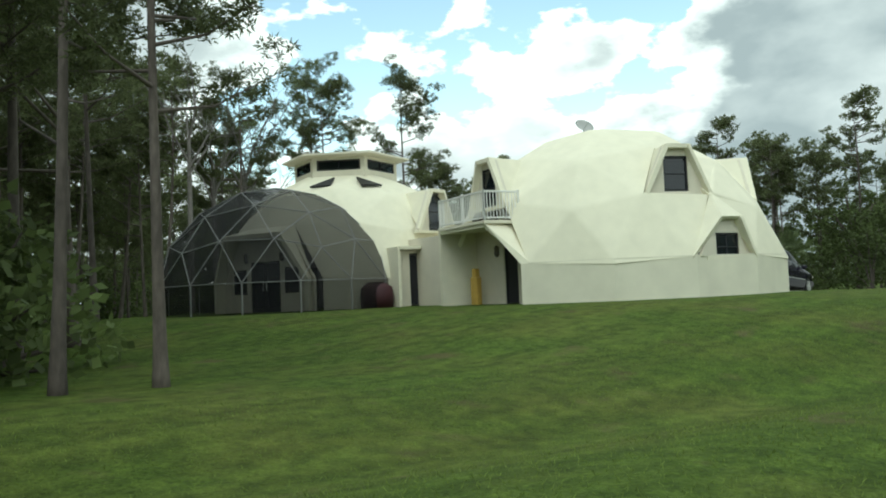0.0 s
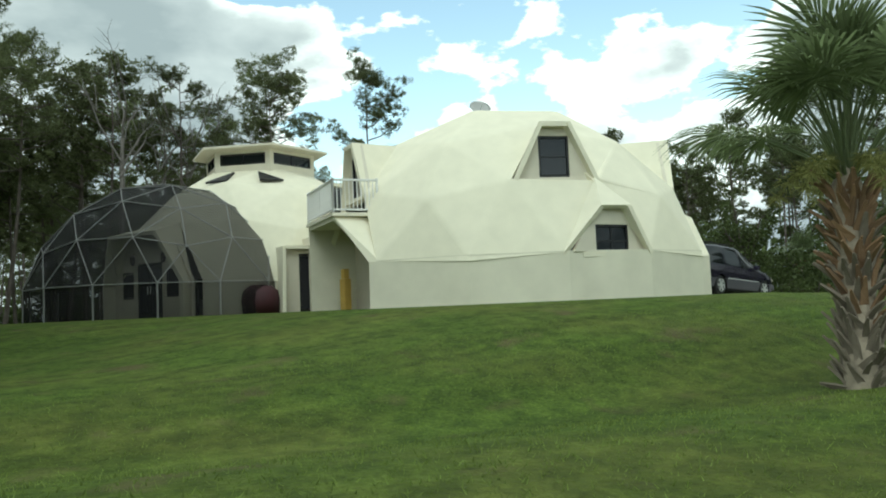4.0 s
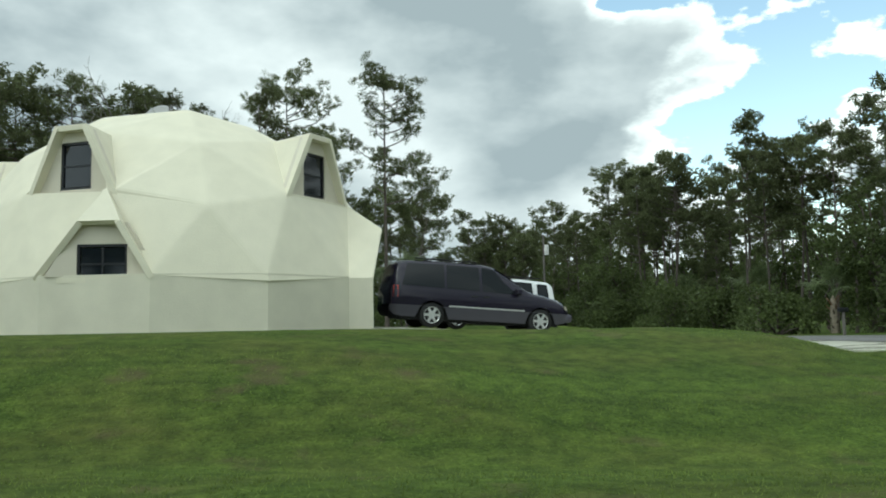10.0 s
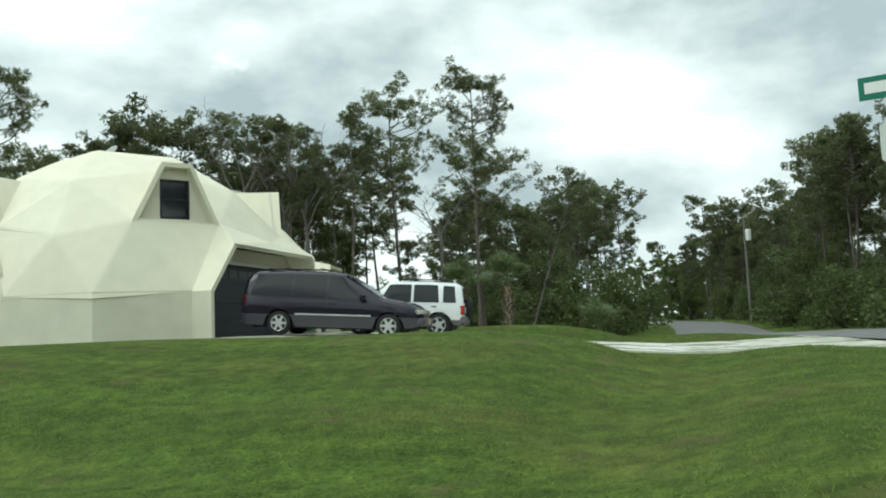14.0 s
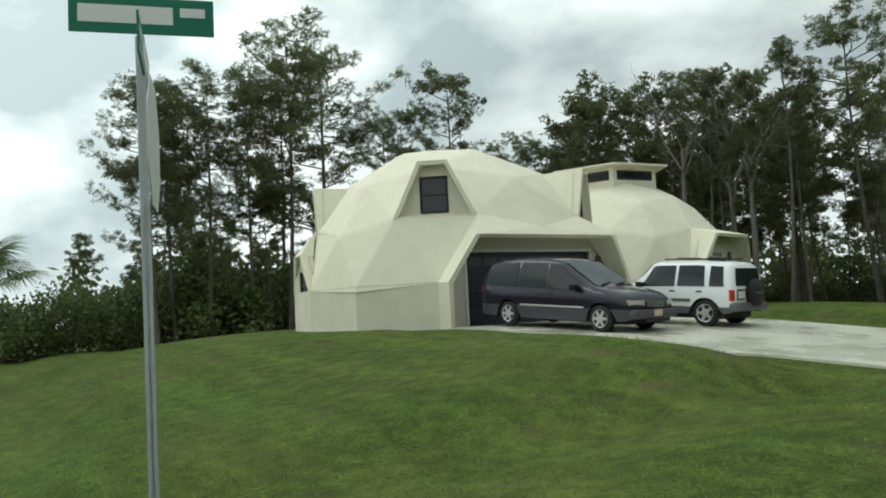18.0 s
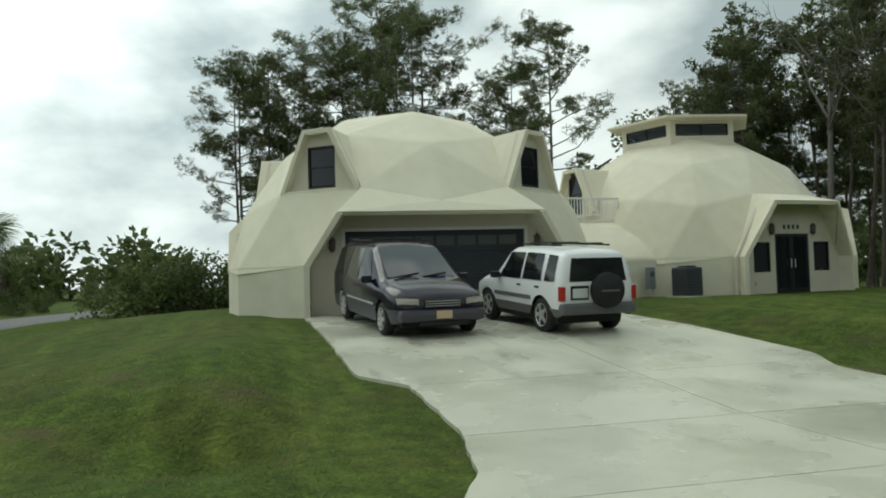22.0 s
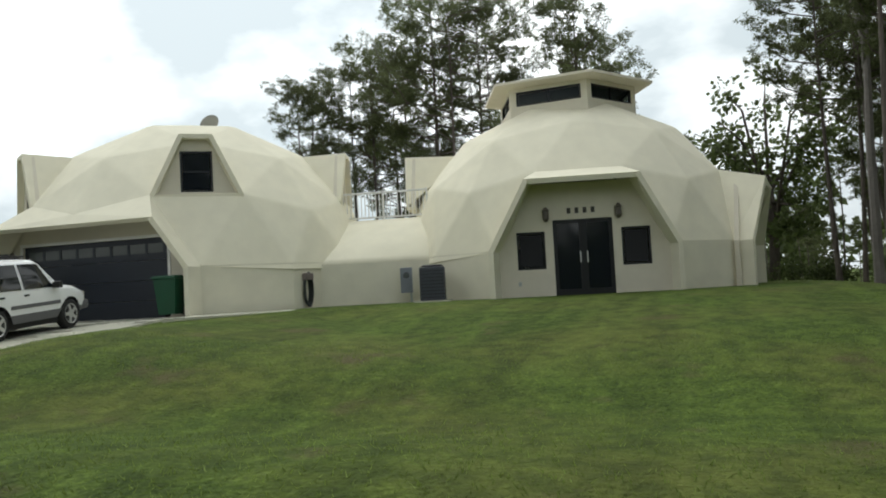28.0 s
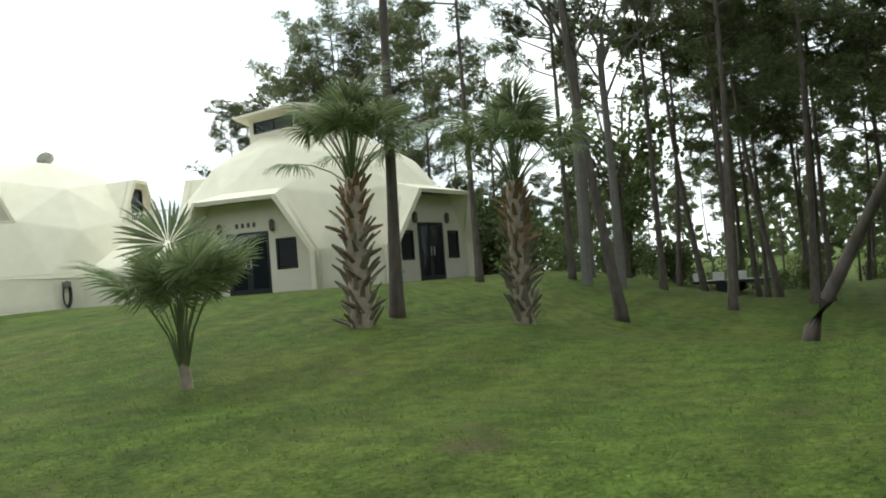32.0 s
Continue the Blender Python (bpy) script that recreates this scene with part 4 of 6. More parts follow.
for i in range(SIDES):
    j = (i + 1) % SIDES
    bm.faces.new((up[i], up[j], upt[j], upt[i]))
    bm.faces.new((upt[i], upt[j], inn[j], inn[i]))
    bm.faces.new((inb[j], up[j], up[i], inb[i]))
bm.faces.new(inn)
bm.faces.new(inb[::-1])
bmesh.ops.recalc_face_normals(bm, faces=bm.faces)
part("cupola_roof", bm, TRIM, cup, "flat cream cupola roof with flared eaves")
# triangular lights below the cupola
for az, lean_ in ((208, -0.42), (245, 0.42)):
    ring_r = lambda z: math.sqrt(SML_R ** 2 - (z - SML_Z) ** 2) * 0.99 + 0.05
    pts = [loc(az, ring_r(5.10), 0.45, 5.10), loc(az, ring_r(5.10), -0.45, 5.10), loc(az, ring_r(5.52), -lean_, 5.52)]
    if (pts[1] - pts[0]).cross(pts[2] - pts[0]).dot(pts[0] - Vector((0, 0, SML_Z))) < 0:
        pts.reverse()
    part("triangular_window", slab(bmesh.new(), pts, 0.08), DARKFRAME, living_dome, "dark triangular window in the dome")

# narrow side door towards the street
NAZ = 261 - SML_AZ
bm = bmesh.new()
for s in (-1, 1):
    slab(bm, [loc(NAZ, 4.6, s * 0.75, -0.6), loc(NAZ, 6.4, s * 0.75, -0.6), loc(NAZ, 6.15, s * 0.62, 2.3), loc(NAZ, 4.4, s * 0.62, 2.3)][::s], 0.12)
slab(bm, [loc(NAZ, 4.3, -0.62, 2.32), loc(NAZ, 6.2, -0.66, 2.32), loc(NAZ, 6.2, 0.66, 2.32), loc(NAZ, 4.3, 0.62, 2.32)], 0.12)
np_ = part("door_hood", bm, STUCCO, living_dome, "narrow cream hood round a side door")
glazed(NAZ, 5.9, -0.1, 0.6, 0.0, 2.05, living_dome, "side_door", bars=(1, 1), mat=SCREEN_DARK, label="dark screened side door")
part("door_wall", tapering_wall(NAZ, 5.9, -0.6, 2.3, 0.72, 0.64, [(-0.1, 0.6, 0.0, 2.05)]), WALLW, np_)

# connecting wing with its roof deck
wing = thing("connecting_wing", "low cream stucco wing with a railed roof deck between two domes", "house wing")
E0, E1 = Vector((0.55, 3.55, 0)), Vector((-0.95, 7.3, 0))
U0, U1 = Vector((-1.95, 3.1, 2.62)), Vector((-2.45, 6.9, 2.62))
bm = bmesh.new()
slab(bm, [E0 + Vector((0, 0, -0.6)), E1 + Vector((0, 0, -0.6)), E1 + Vector((0, 0, 1.2)), E0 + Vector((0, 0, 1.2))], 0.15)
part("wing_wall", bm, RISER, wing)
bm = bmesh.new()
rows = []
for i in range(9):
    a, b = E0.lerp(E1, i / 8) + Vector((0, 0, 1.2)), U0.lerp(U1, i / 8)
    rows.append([bm.verts.new(a.lerp(b, k / 8) + Vector((0.22 * math.sin(math.pi * k / 8), 0, 0))) for k in range(9)])
for a, b in zip(rows, rows[1:]):
    for k in range(8):
        bm.faces.new((a[k], b[k], b[k + 1], a[k + 1]))
slope = part("wing_roof_slope", bm, STUCCO, wing, "sloping cream stucco panel", smooth=True)
skin = slope.modifiers.new("thickness", "SOLIDIFY")
skin.thickness, skin.offset = 0.15, -1
W0, W1 = Vector((-5.9, 2.0, 2.62)), Vector((-5.5, 5.6, 2.62))
bm = bmesh.new()
slab(bm, [U0, U1, W1, W0], 0.15)
part("deck", bm, TRIM, wing)
bm = bmesh.new()
dn = Vector((0, 0, -3.2))
slab(bm, [W1, W0, W0 + dn, W1 + dn], 0.15)
part("wing_wall", bm, WALLW, wing)
railing("deck_railing", wing, [(-2.12, 3.60), (-2.49, 6.40)], 2.62, 0.9)


# ---- screened enclosure ----
def screen_material():
    m = bpy.data.materials.new("black_insect_screen")
    m.use_nodes = True
    nt = m.node_tree
    b = nt.nodes["Principled BSDF"]
    b.inputs["Base Color"].default_value = (0.004, 0.004, 0.005, 1)
    b.inputs["Roughness"].default_value = 0.8
    tr = nt.nodes.new("ShaderNodeBsdfTransparent")
    mx = nt.nodes.new("ShaderNodeMixShader")
    n = nt.nodes.new("ShaderNodeTexNoise")
    n.inputs["Scale"].default_value = 0.8
    r = nt.nodes.new("ShaderNodeMapRange")
    r.inputs["To Min"].default_value, r.inputs["To Max"].default_value = 0.34, 0.40
    nt.links.new(n.outputs["Fac"], r.inputs["Value"])
    nt.links.new(r.outputs[0], mx.inputs[0])
    nt.links.new(tr.outputs[0], mx.inputs[1])
    nt.links.new(b.outputs[0], mx.inputs[2])
    nt.links.new(mx.outputs[0], nt.nodes["Material Output"].inputs["Surface"])
    return m


SCREEN = screen_material()
enclosure = thing("screen_enclosure", "dark screened geodesic pool enclosure on slim metal struts", "screen enclosure", (*SCR, 0), SML_AZ)
facets = dome_facets(SCR_R, SCR_Z, 36, 1.1)
STRUT = material("grey_strut", (0.20, 0.195, 0.19), 0.5)
off = Matrix.Rotation(radians(-SML_AZ), 3, "Z") @ Vector((SML[0] - SCR[0], SML[1] - SCR[1], 0))


def inside_house(p):
    return (Vector((p.x, p.y, 0)) - off).length < 4.4


edges = {}
for f in facets:
    if all(inside_house(p) for p in f):
        continue
    bm = bmesh.new()
    slab(bm, f if (f[1] - f[0]).cross(f[2] - f[0]).dot(f[0] + f[1] + f[2]) > 0 else f[::-1], 0.004)
    part("screen_panel", bm, SCREEN, enclosure)
    for i in range(3):
        a, b = f[i], f[(i + 1) % 3]
        key = tuple(sorted((tuple(round(c, 2) for c in a), tuple(round(c, 2) for c in b))))
        edges[key] = (a, b)
for a, b in edges.values():
    part("strut", tube(bmesh.new(), [a * 1.004, b * 1.004], 0.018, 6), STRUT, enclosure)
ring = sorted({(round(p.x, 3), round(p.y, 3)) for f in facets for p in f if abs(p.z - 1.1) < 1e-4}, key=lambda q: math.atan2(q[1], q[0]))
for i in range(len(ring)):
    a, b = Vector((*ring[i], 0)), Vector((*ring[(i + 1) % len(ring)], 0))
    if inside_house(a) and inside_house(b):
        continue
    bm = bmesh.new()
    lift, drop = Vector((0, 0, 1.1)), Vector((0, 0, -0.3))
    slab(bm, [a + drop, b + drop, b + lift, a + lift], 0.004)
    part("screen_panel", bm, SCREEN, enclosure)
    part("strut", tube(bmesh.new(), [a + drop, a + lift], 0.03, 6), STRUT, enclosure)
bm = bmesh.new()
lathe(bm, [(0.0, 0.0), (0.62, 0.0), (0.66, 0.45), (0.6, 0.78), (0.35, 0.98), (0.0, 1.0)], 14)
single("covered_grill", bm, material("maroon_cover", (0.055, 0.012, 0.018), 0.7, vary=0.3, scale=5), "dark maroon cloth cover over a barbecue", "barbecue", (-7.4, 5.2, 0.0), smooth=True)

# ---- driveway slabs ----
def drive_edges(x):
    left = [(3.9, -5.2), (11.75, -5.06), (12.7, -4.43), (15.4, -4.40), (17.2, -4.75), (18.8, -5.5), (20.4, -7.8)]
    right = [(3.9, 1.95), (5.1, 1.97), (12.1, 2.70), (13.3, 2.15), (15.7, 2.40), (17.5, 2.86), (18.2, 3.05), (19.2, 3.4), (20.4, 5.2)]
    return tuple(float(np.interp(x, [p[0] for p in e], [p[1] for p in e])) for e in (left, right))


driveway = thing("driveway", "pale damp concrete driveway slabs in front of the garage", "driveway", kind="structure")
cross = [3.9, 8.4, 12.75, 15.55, 18.2, 20.4]
for x0, x1 in zip(cross, cross[1:]):
    for side in (0, 1):
        n = max(3, int((x1 - x0) / 0.22))
        bm = bmesh.new()
        rows = []
        for i in range(n + 1):
            x = x0 + 0.008 + (x1 - x0 - 0.016) * i / n
            lo, hi = drive_edges(x)
            y0, y1 = (lo, -1.008) if side == 0 else (-0.992, hi)
            jig = 0.03 * noise.noise((x * 2.2, side * 7.0, 1.0))
            y0, y1 = (y0 + jig, y1) if side == 0 else (y0, y1 + jig)
            z = drive_height(x)
            rows.append([bm.verts.new((x, y0 + (y1 - y0) * k / 4, z)) for k in range(5)] + [bm.verts.new((x, y1, z - 0.14)), bm.verts.new((x, y0, z - 0.14))])
        for a, b in zip(rows, rows[1:]):
            for k in range(7):
                j = (k + 1) % 7
                bm.faces.new((a[k], b[k], b[j], a[j]))
        bm.faces.new(rows[0])
        bm.faces.new(rows[-1][::-1])
        bmesh.ops.recalc_face_normals(bm, faces=bm.faces)
        part("slab", bm, CONCRETE, driveway)
bm = bmesh.new()
slab(bm, [(3.0, -5.1, -0.03), (4.1, -5.1, -0.03), (4.1, 1.8, -0.03), (3.0, 1.8, -0.03)], 0.2)
part("garage_apron", bm, CONCRETE, driveway)
bm = bmesh.new()
slab(bm, [(3.6, 1.9, 0.0), (5.3, 2.2, -0.03), (2.2, 4.6, -0.02), (1.2, 4.2, 0.0)], 0.12)
part("walkway", bm, CONCRETE, driveway, "short concrete walk along the wall")

# drain pipe under the drive
culvert = thing("drain_pipe", "dark corrugated drain pipe mouth in the grassy ditch", "drain pipe", (15.2, -6.15, -1.31))
bm = bmesh.new()
lathe(bm, [(0.19, -0.1), (0.21, -0.1), (0.21, 1.6), (0.19, 1.6), (0.18, 1.5), (0.18, -0.08)], 18, axis="y", at=(0, 0, 0.14))
part("pipe", bm, material("rusted_culvert", (0.03, 0.028, 0.025), 0.95, spec=0.1, vary=0.4, scale=8), culvert, smooth=True)
# black disc inside the pipe stands in for the shade of its depth
bm = lathe(bmesh.new(), [(0.0, 0.3), (0.175, 0.3), (0.175, 0.34), (0.0, 0.34)], 18, axis="y", at=(0, 0, 0.14))
part("pipe_shadow_end", bm, BLACK, culvert, "black disc for the unlit depth of the pipe")


# ---- vehicles ----
def wheel(parent, x, y, r, w, rim_mat, spokes, side):
    tyre = part("wheel", lathe(bmesh.new(), [(r * 0.62, -w / 2), (r * 0.93, -w / 2), (r, -w * 0.32), (r, w * 0.32), (r * 0.93, w / 2), (r * 0.62, w / 2)], 28, axis="y", at=(x, y, r)), BLACK, parent, "black tyre with a bright rim", smooth=True)
    bm = lathe(bmesh.new(), [(0.0, 0.02), (r * 0.2, 0.03), (r * 0.5, -0.01), (r * 0.62, 0.02), (r * 0.66, 0.03), (r * 0.66, -0.1), (0.0, -0.1)], 24, axis="y")
    for k in range(spokes):
        a = 2 * math.pi * k / spokes
        b2 = boxed(r * 0.12, r * 0.6, 0.0, 0.035, -r * 0.1, r * 0.1)
        bmesh.ops.transform(b2, matrix=Matrix.Rotation(a, 4, "Y"), verts=b2.verts)
        tmp = bpy.data.meshes.new("tmp")
        b2.to_mesh(tmp)
        b2.free()
        bm.from_mesh(tmp)
        bpy.data.meshes.remove(tmp)
    m = Matrix.Translation((x, y + side * w * 0.42, r)) @ (Matrix.Identity(4) if side > 0 else Matrix.Rotation(math.pi, 4, "Z"))
    bmesh.ops.transform(bm, matrix=m, verts=bm.verts)
    part("rim", bm, rim_mat, tyre, "silver alloy rim")


def vehicle(name, label, stations, wheels, wr, paint, cladding, clad_z, at, turn, pitch, side_glass, screens):
    """A car body lofted through stations (x, sill z, belt z, top z, half width at the belt, half width at the top)."""
    car = thing(name, label, "car", at)
    car.matrix_basis = pose(*at, 0, 0, turn) @ pose(0, 0, 0, 0, pitch, 0)
    xs = [s[0] for s in stations]

    def st(x):
        return [float(np.interp(x, xs, [s[k] for s in stations])) for k in range(1, 6)]

    def side_pt(x, z, out=0.0):
        zb, zl, zt, wb, wt_ = st(x)
        if z <= zl:
            k = max(0.0, min(1.0, (z - zb) / max(zl - zb, 0.01)))
            y = wb * (0.95 + 0.05 * math.sin(k * math.pi * 0.75) / 0.75)
        else:
            k = (z - zl) / max(zt - zl, 0.02)
            y = wb + (wt_ - wb) * k ** 1.25
        return y + out

    grid = list(np.linspace(xs[0], xs[-1], 46))
    for lower in (False, True):
        bm = bmesh.new()
        rows = []
        for x in grid:
            zb, zl, zt, wb, wt_ = st(x)
            cut = min(clad_z, zl - 0.02)
            arch = 0.0
            for wx in wheels:
                d = abs(x - wx)
                if d < wr * 1.22:
                    arch = max(arch, math.sqrt((wr * 1.22) ** 2 - d * d) + wr * 0.92)
            base = max(zb, arch)
            if lower:
                top = cut
                low = min(base, top - 0.004)
                zs = [low + (top - low) * k / 3 for k in range(4)]
                half = [(side_pt(x, z, 0.012), z) for z in zs]
            else:
                low = max(cut, min(base, zl - 0.05))
                zs = [low + (zl - low) * k / 3 for k in range(4)] + [zl + (zt - zl) * k for k in (0.3, 0.6, 0.86)]
                half = [(side_pt(x, z), z) for z in zs] + [(wt_ * 0.9, zt - 0.012), (wt_ * 0.45, zt + 0.012), (0, zt + 0.02)]
            pts = half + [(-y, z) for y, z in half[::-1] if y > 0 or lower]
            rows.append([bm.verts.new((x, y, z)) for y, z in pts])
        for a, b in zip(rows, rows[1:]):
            for k in range(len(a) - 1):
                if lower and k == 3:
                    continue
                bm.faces.new((a[k], b[k], b[k + 1], a[k + 1]))
        if not lower:
            bm.faces.new(rows[0])
            bm.faces.new(rows[-1][::-1])
        bmesh.ops.recalc_face_normals(bm, faces=bm.faces)
        part("lower_cladding" if lower else "body", bm, cladding if lower else paint, car, "grey lower body cladding" if lower else "", smooth=True)
    # under-body
    bm = boxed(xs[0] + 0.3, xs[-1] - 0.3, -0.72, 0.72, 0.2, 0.62)
    part("underbody", bm, BLACK, car)
    for x0, x1, t0, t1 in side_glass:
        for s in (1, -1):
            bm = bmesh.new()
            cols = []
            n = 6
            for i in range(n + 1):
                k = i / n
                col = []
                for j in range(4):
                    q = j / 3
                    xa = (x0 + (x1 - x0) * k) * (1 - q) + (t0 + (t1 - t0) * k) * q
                    zb, zl, zt, wb, wt_ = st(xa)
                    z = zl + 0.05 + (max(zt - 0.10, zl + 0.06) - zl - 0.05) * q
                    col.append(bm.verts.new((xa, s * side_pt(xa, z, 0.008), z)))
                cols.append(col)
            for a, b in zip(cols, cols[1:]):
                for j in range(3):
                    bm.faces.new((a[j], b[j], b[j + 1], a[j + 1]))
            bmesh.ops.recalc_face_normals(bm, faces=bm.faces)
            part("side_window", bm, SIDEGLASS, car, "dark tinted side window", smooth=True)
    for x0, x1 in screens:
        bm = bmesh.new()
        rows = []
        for i in range(7):
            x = x0 + (x1 - x0) * i / 6
            zb, zl, zt, wb, wt_ = st(x)
            rows.append([bm.verts.new((x + (0.012 if x1 > 0 else -0.012), wt_ * y * 0.93, zt + 0.022 - 0.02 * abs(y))) for y in (-1, -0.5, 0, 0.5, 1)])
        for a, b in zip(rows, rows[1:]):
            for j in range(4):
                bm.faces.new((a[j], b[j], b[j + 1], a[j + 1]))
        bmesh.ops.recalc_face_normals(bm, faces=bm.faces)
        part("windscreen" if x1 > 0 else "rear_window", bm, CARGLASS, car, "glossy windscreen", smooth=True)
    track = st(wheels[0])[3] - 0.12
    for wx in wheels:
        for s in (1, -1):
            wheel(car, wx, s * track, wr, 0.2, RIM, 6 if wr < 0.335 else 5, s)
    return car, side_pt, st


CARGLASS = material("tinted_car_glass", (0.018, 0.022, 0.024), 0.03, spec=1.0)
SIDEGLASS = material("tinted_side_glass", (0.008, 0.010, 0.012), 0.05, spec=0.35)
RIM = material("silver_rim", (0.55, 0.55, 0.54), 0.35, metal=0.5)
VANPAINT = material("dark_plum_blue_paint", (0.016, 0.013, 0.026), 0.13, spec=0.45, vary=0.1, scale=2)
VANCLAD = material("grey_purple_cladding", (0.06, 0.056, 0.072), 0.5, vary=0.1, scale=3)
WHITECAR = material("white_car_paint", (0.78, 0.79, 0.79), 0.25, spec=0.6, vary=0.04, scale=2)
GREYCLAD = material("grey_bumper_plastic", (0.11, 0.11, 0.115), 0.6, vary=0.1, scale=4)
AMBER = material("headlamp_lens", (0.36, 0.33, 0.27), 0.1)
RED = material("tail_lamp_lens", (0.38, 0.03, 0.02), 0.2)
PLATE = material("number_plate_tan", (0.55, 0.42, 0.28), 0.5)
PLATEW = material("number_plate_pale", (0.55, 0.58, 0.56), 0.5)

van_rows = [(-2.57, 0.42, 0.98, 1.02, 0.80, 0.72), (-2.53, 0.32, 1.02, 1.45, 0.90, 0.72), (-2.40, 0.27, 1.02, 1.70, 0.95, 0.71), (-2.1, 0.26, 1.02, 1.75, 0.965, 0.72), (-1.2, 0.24, 1.00, 1.78, 0.975, 0.73), (-0.1, 0.24, 0.98, 1.77, 0.975, 0.72), (0.22, 0.24, 0.97, 1.73, 0.975, 0.70), (0.75, 0.24, 0.96, 1.43, 0.97, 0.74), (1.32, 0.24, 0.95, 1.09, 0.965, 0.78), (1.75, 0.25, 0.90, 1.03, 0.955, 0.74), (2.10, 0.27, 0.82, 0.96, 0.92, 0.70), (2.30, 0.30, 0.74, 0.88, 0.87, 0.66), (2.42, 0.34, 0.66, 0.79, 0.80, 0.60), (2.48, 0.38, 0.58, 0.68, 0.72, 0.54)]
van, vside, vst = vehicle("minivan", "dark plum-blue minivan with grey lower cladding parked on the driveway", van_rows, (-1.45, 1.58), 0.33, VANPAINT, VANCLAD, 0.56, (6.5, -3.27, -0.13), 6.7, 4.2,
                          [(-2.28, -1.15, -2.15, -1.15), (-1.08, -0.18, -1.08, -0.18), (-0.1, 0.98, -0.1, 0.30)], [(0.30, 1.28)])
for s in (1, -1):
    part("headlamp", slab(bmesh.new(), [(2.34, s * 0.86, 0.66), (2.485, s * 0.48, 0.65), (2.46, s * 0.48, 0.755), (2.27, s * 0.875, 0.765)][::s], 0.06), AMBER, van, "pale amber headlamp")
    bm = boxed(-0.07, 0.09, -0.1, 0.1, -0.07, 0.09, 0.03)
    bmesh.ops.transform(bm, matrix=pose(0.86, s * 1.06, 1.06), verts=bm.verts)
    part("door_mirror", bm, VANPAINT, van)
    for x in (-0.32, 0.02):
        part("door_handle", boxed(x - 0.09, x + 0.09, s * 0.975 - 0.02, s * 0.975 + 0.02, 0.86, 0.9, 0.008), BLACK, van)
    part("roof_rail", boxed(-1.9, -0.2, s * 0.6 - 0.02, s * 0.6 + 0.02, 1.79, 1.83, 0.01), BLACK, van, "black roof rail")
    part("side_moulding", boxed(-1.0, 1.1, s * 0.985 - 0.012, s * 0.985 + 0.012, 0.56, 0.6, 0.005), RIM, van)
    part("tail_lamp", slab(bmesh.new(), [(-2.5, s * 0.90, 0.75), (-2.38, s * 0.965, 0.75), (-2.38, s * 0.95, 1.05), (-2.5, s * 0.89, 1.05)][::-s], 0.03), RED, van, "red tail lamp")
for x in (-1.4, -0.4):
    part("roof_bar", boxed(x - 0.025, x + 0.025, -0.6, 0.6, 1.83, 1.86, 0.01), BLACK, van)
part("grille", boxed(2.36, 2.50, -0.38, 0.38, 0.60, 0.75, 0.03), BLACK, van, "dark grille with a bright bar")
for z in (0.635, 0.68, 0.725):
    part("grille_bar", boxed(2.495, 2.508, -0.35, 0.35, z - 0.006, z + 0.006), RIM, van)
part("air_intake", boxed(2.50, 2.565, -0.5, 0.5, 0.27, 0.34, 0.01), BLACK, van)
part("bumper", boxed(2.16, 2.56, -0.86, 0.86, 0.34, 0.57, 0.09), VANCLAD, van, "grey front bumper")
part("number_plate", boxed(2.555, 2.574, -0.16, 0.16, 0.40, 0.55, 0.006), PLATE, van, "tan plate with plain bars")
for k in range(2):
    part("wiper", tube(bmesh.new(), [(1.33, -0.60 + 0.6 * k, 1.12), (1.22, -0.05 + 0.6 * k, 1.19)], 0.012, 5), BLACK, van)

suv_rows = [(-1.95, 0.42, 0.98, 1.02, 0.78, 0.70), (-1.90, 0.36, 0.98, 1.50, 0.82, 0.66), (-1.72, 0.34, 0.97, 1.62, 0.845, 0.66), (-0.9, 0.32, 0.97, 1.66, 0.85, 0.67), (0.25, 0.32, 0.96, 1.65, 0.85, 0.66), (0.42, 0.32, 0.96, 1.60, 0.85, 0.65), (1.00, 0.32, 0.95, 1.06, 0.84, 0.70), (1.55, 0.34, 0.90, 0.99, 0.82, 0.66), (1.90, 0.40, 0.80, 0.90, 0.76, 0.55), (2.0, 0.46, 0.70, 0.76, 0.70, 0.46)]
suv, sside, sst = vehicle("compact_suv", "small white off-road wagon with grey cladding and a rear spare wheel", suv_rows, (-1.2, 1.26), 0.345, WHITECAR, GREYCLAD, 0.50, (7.5, -0.28, -0.20), 188, -4.0,
                          [(-1.72, -1.32, -1.66, -1.32), (-1.2, -0.42, -1.15, -0.42), (-0.34, 0.72, -0.34, 0.34)], [(0.46, 0.96)])
part("rear_window", slab(bmesh.new(), [(-1.955, -0.64, 1.03), (-1.915, -0.56, 1.48), (-1.915, 0.56, 1.48), (-1.955, 0.64, 1.03)], 0.03), CARGLASS, suv, "dark rear window")
part("rear_bumper", boxed(-2.06, -1.80, -0.82, 0.82, 0.40, 0.62, 0.06), GREYCLAD, suv, "dark grey rear bumper")
part("front_bumper", boxed(1.82, 2.08, -0.78, 0.78, 0.40, 0.62, 0.06), GREYCLAD, suv)
sp = lathe(bmesh.new(), [(0.0, -0.12), (0.25, -0.12), (0.335, -0.09), (0.345, 0.0), (0.335, 0.09), (0.0, 0.1)], 28, axis="y")
bmesh.ops.transform(sp, matrix=pose(-2.06, -0.14, 0.86, 0, 0, 90), verts=sp.verts)
spare = part("spare_wheel", sp, BLACK, suv, "black covered spare wheel", smooth=True)
part("cover_mark", boxed(-2.19, -2.178, -0.34, 0.06, 0.84, 0.88), GREYCLAD, spare, "grey bar of lettering")
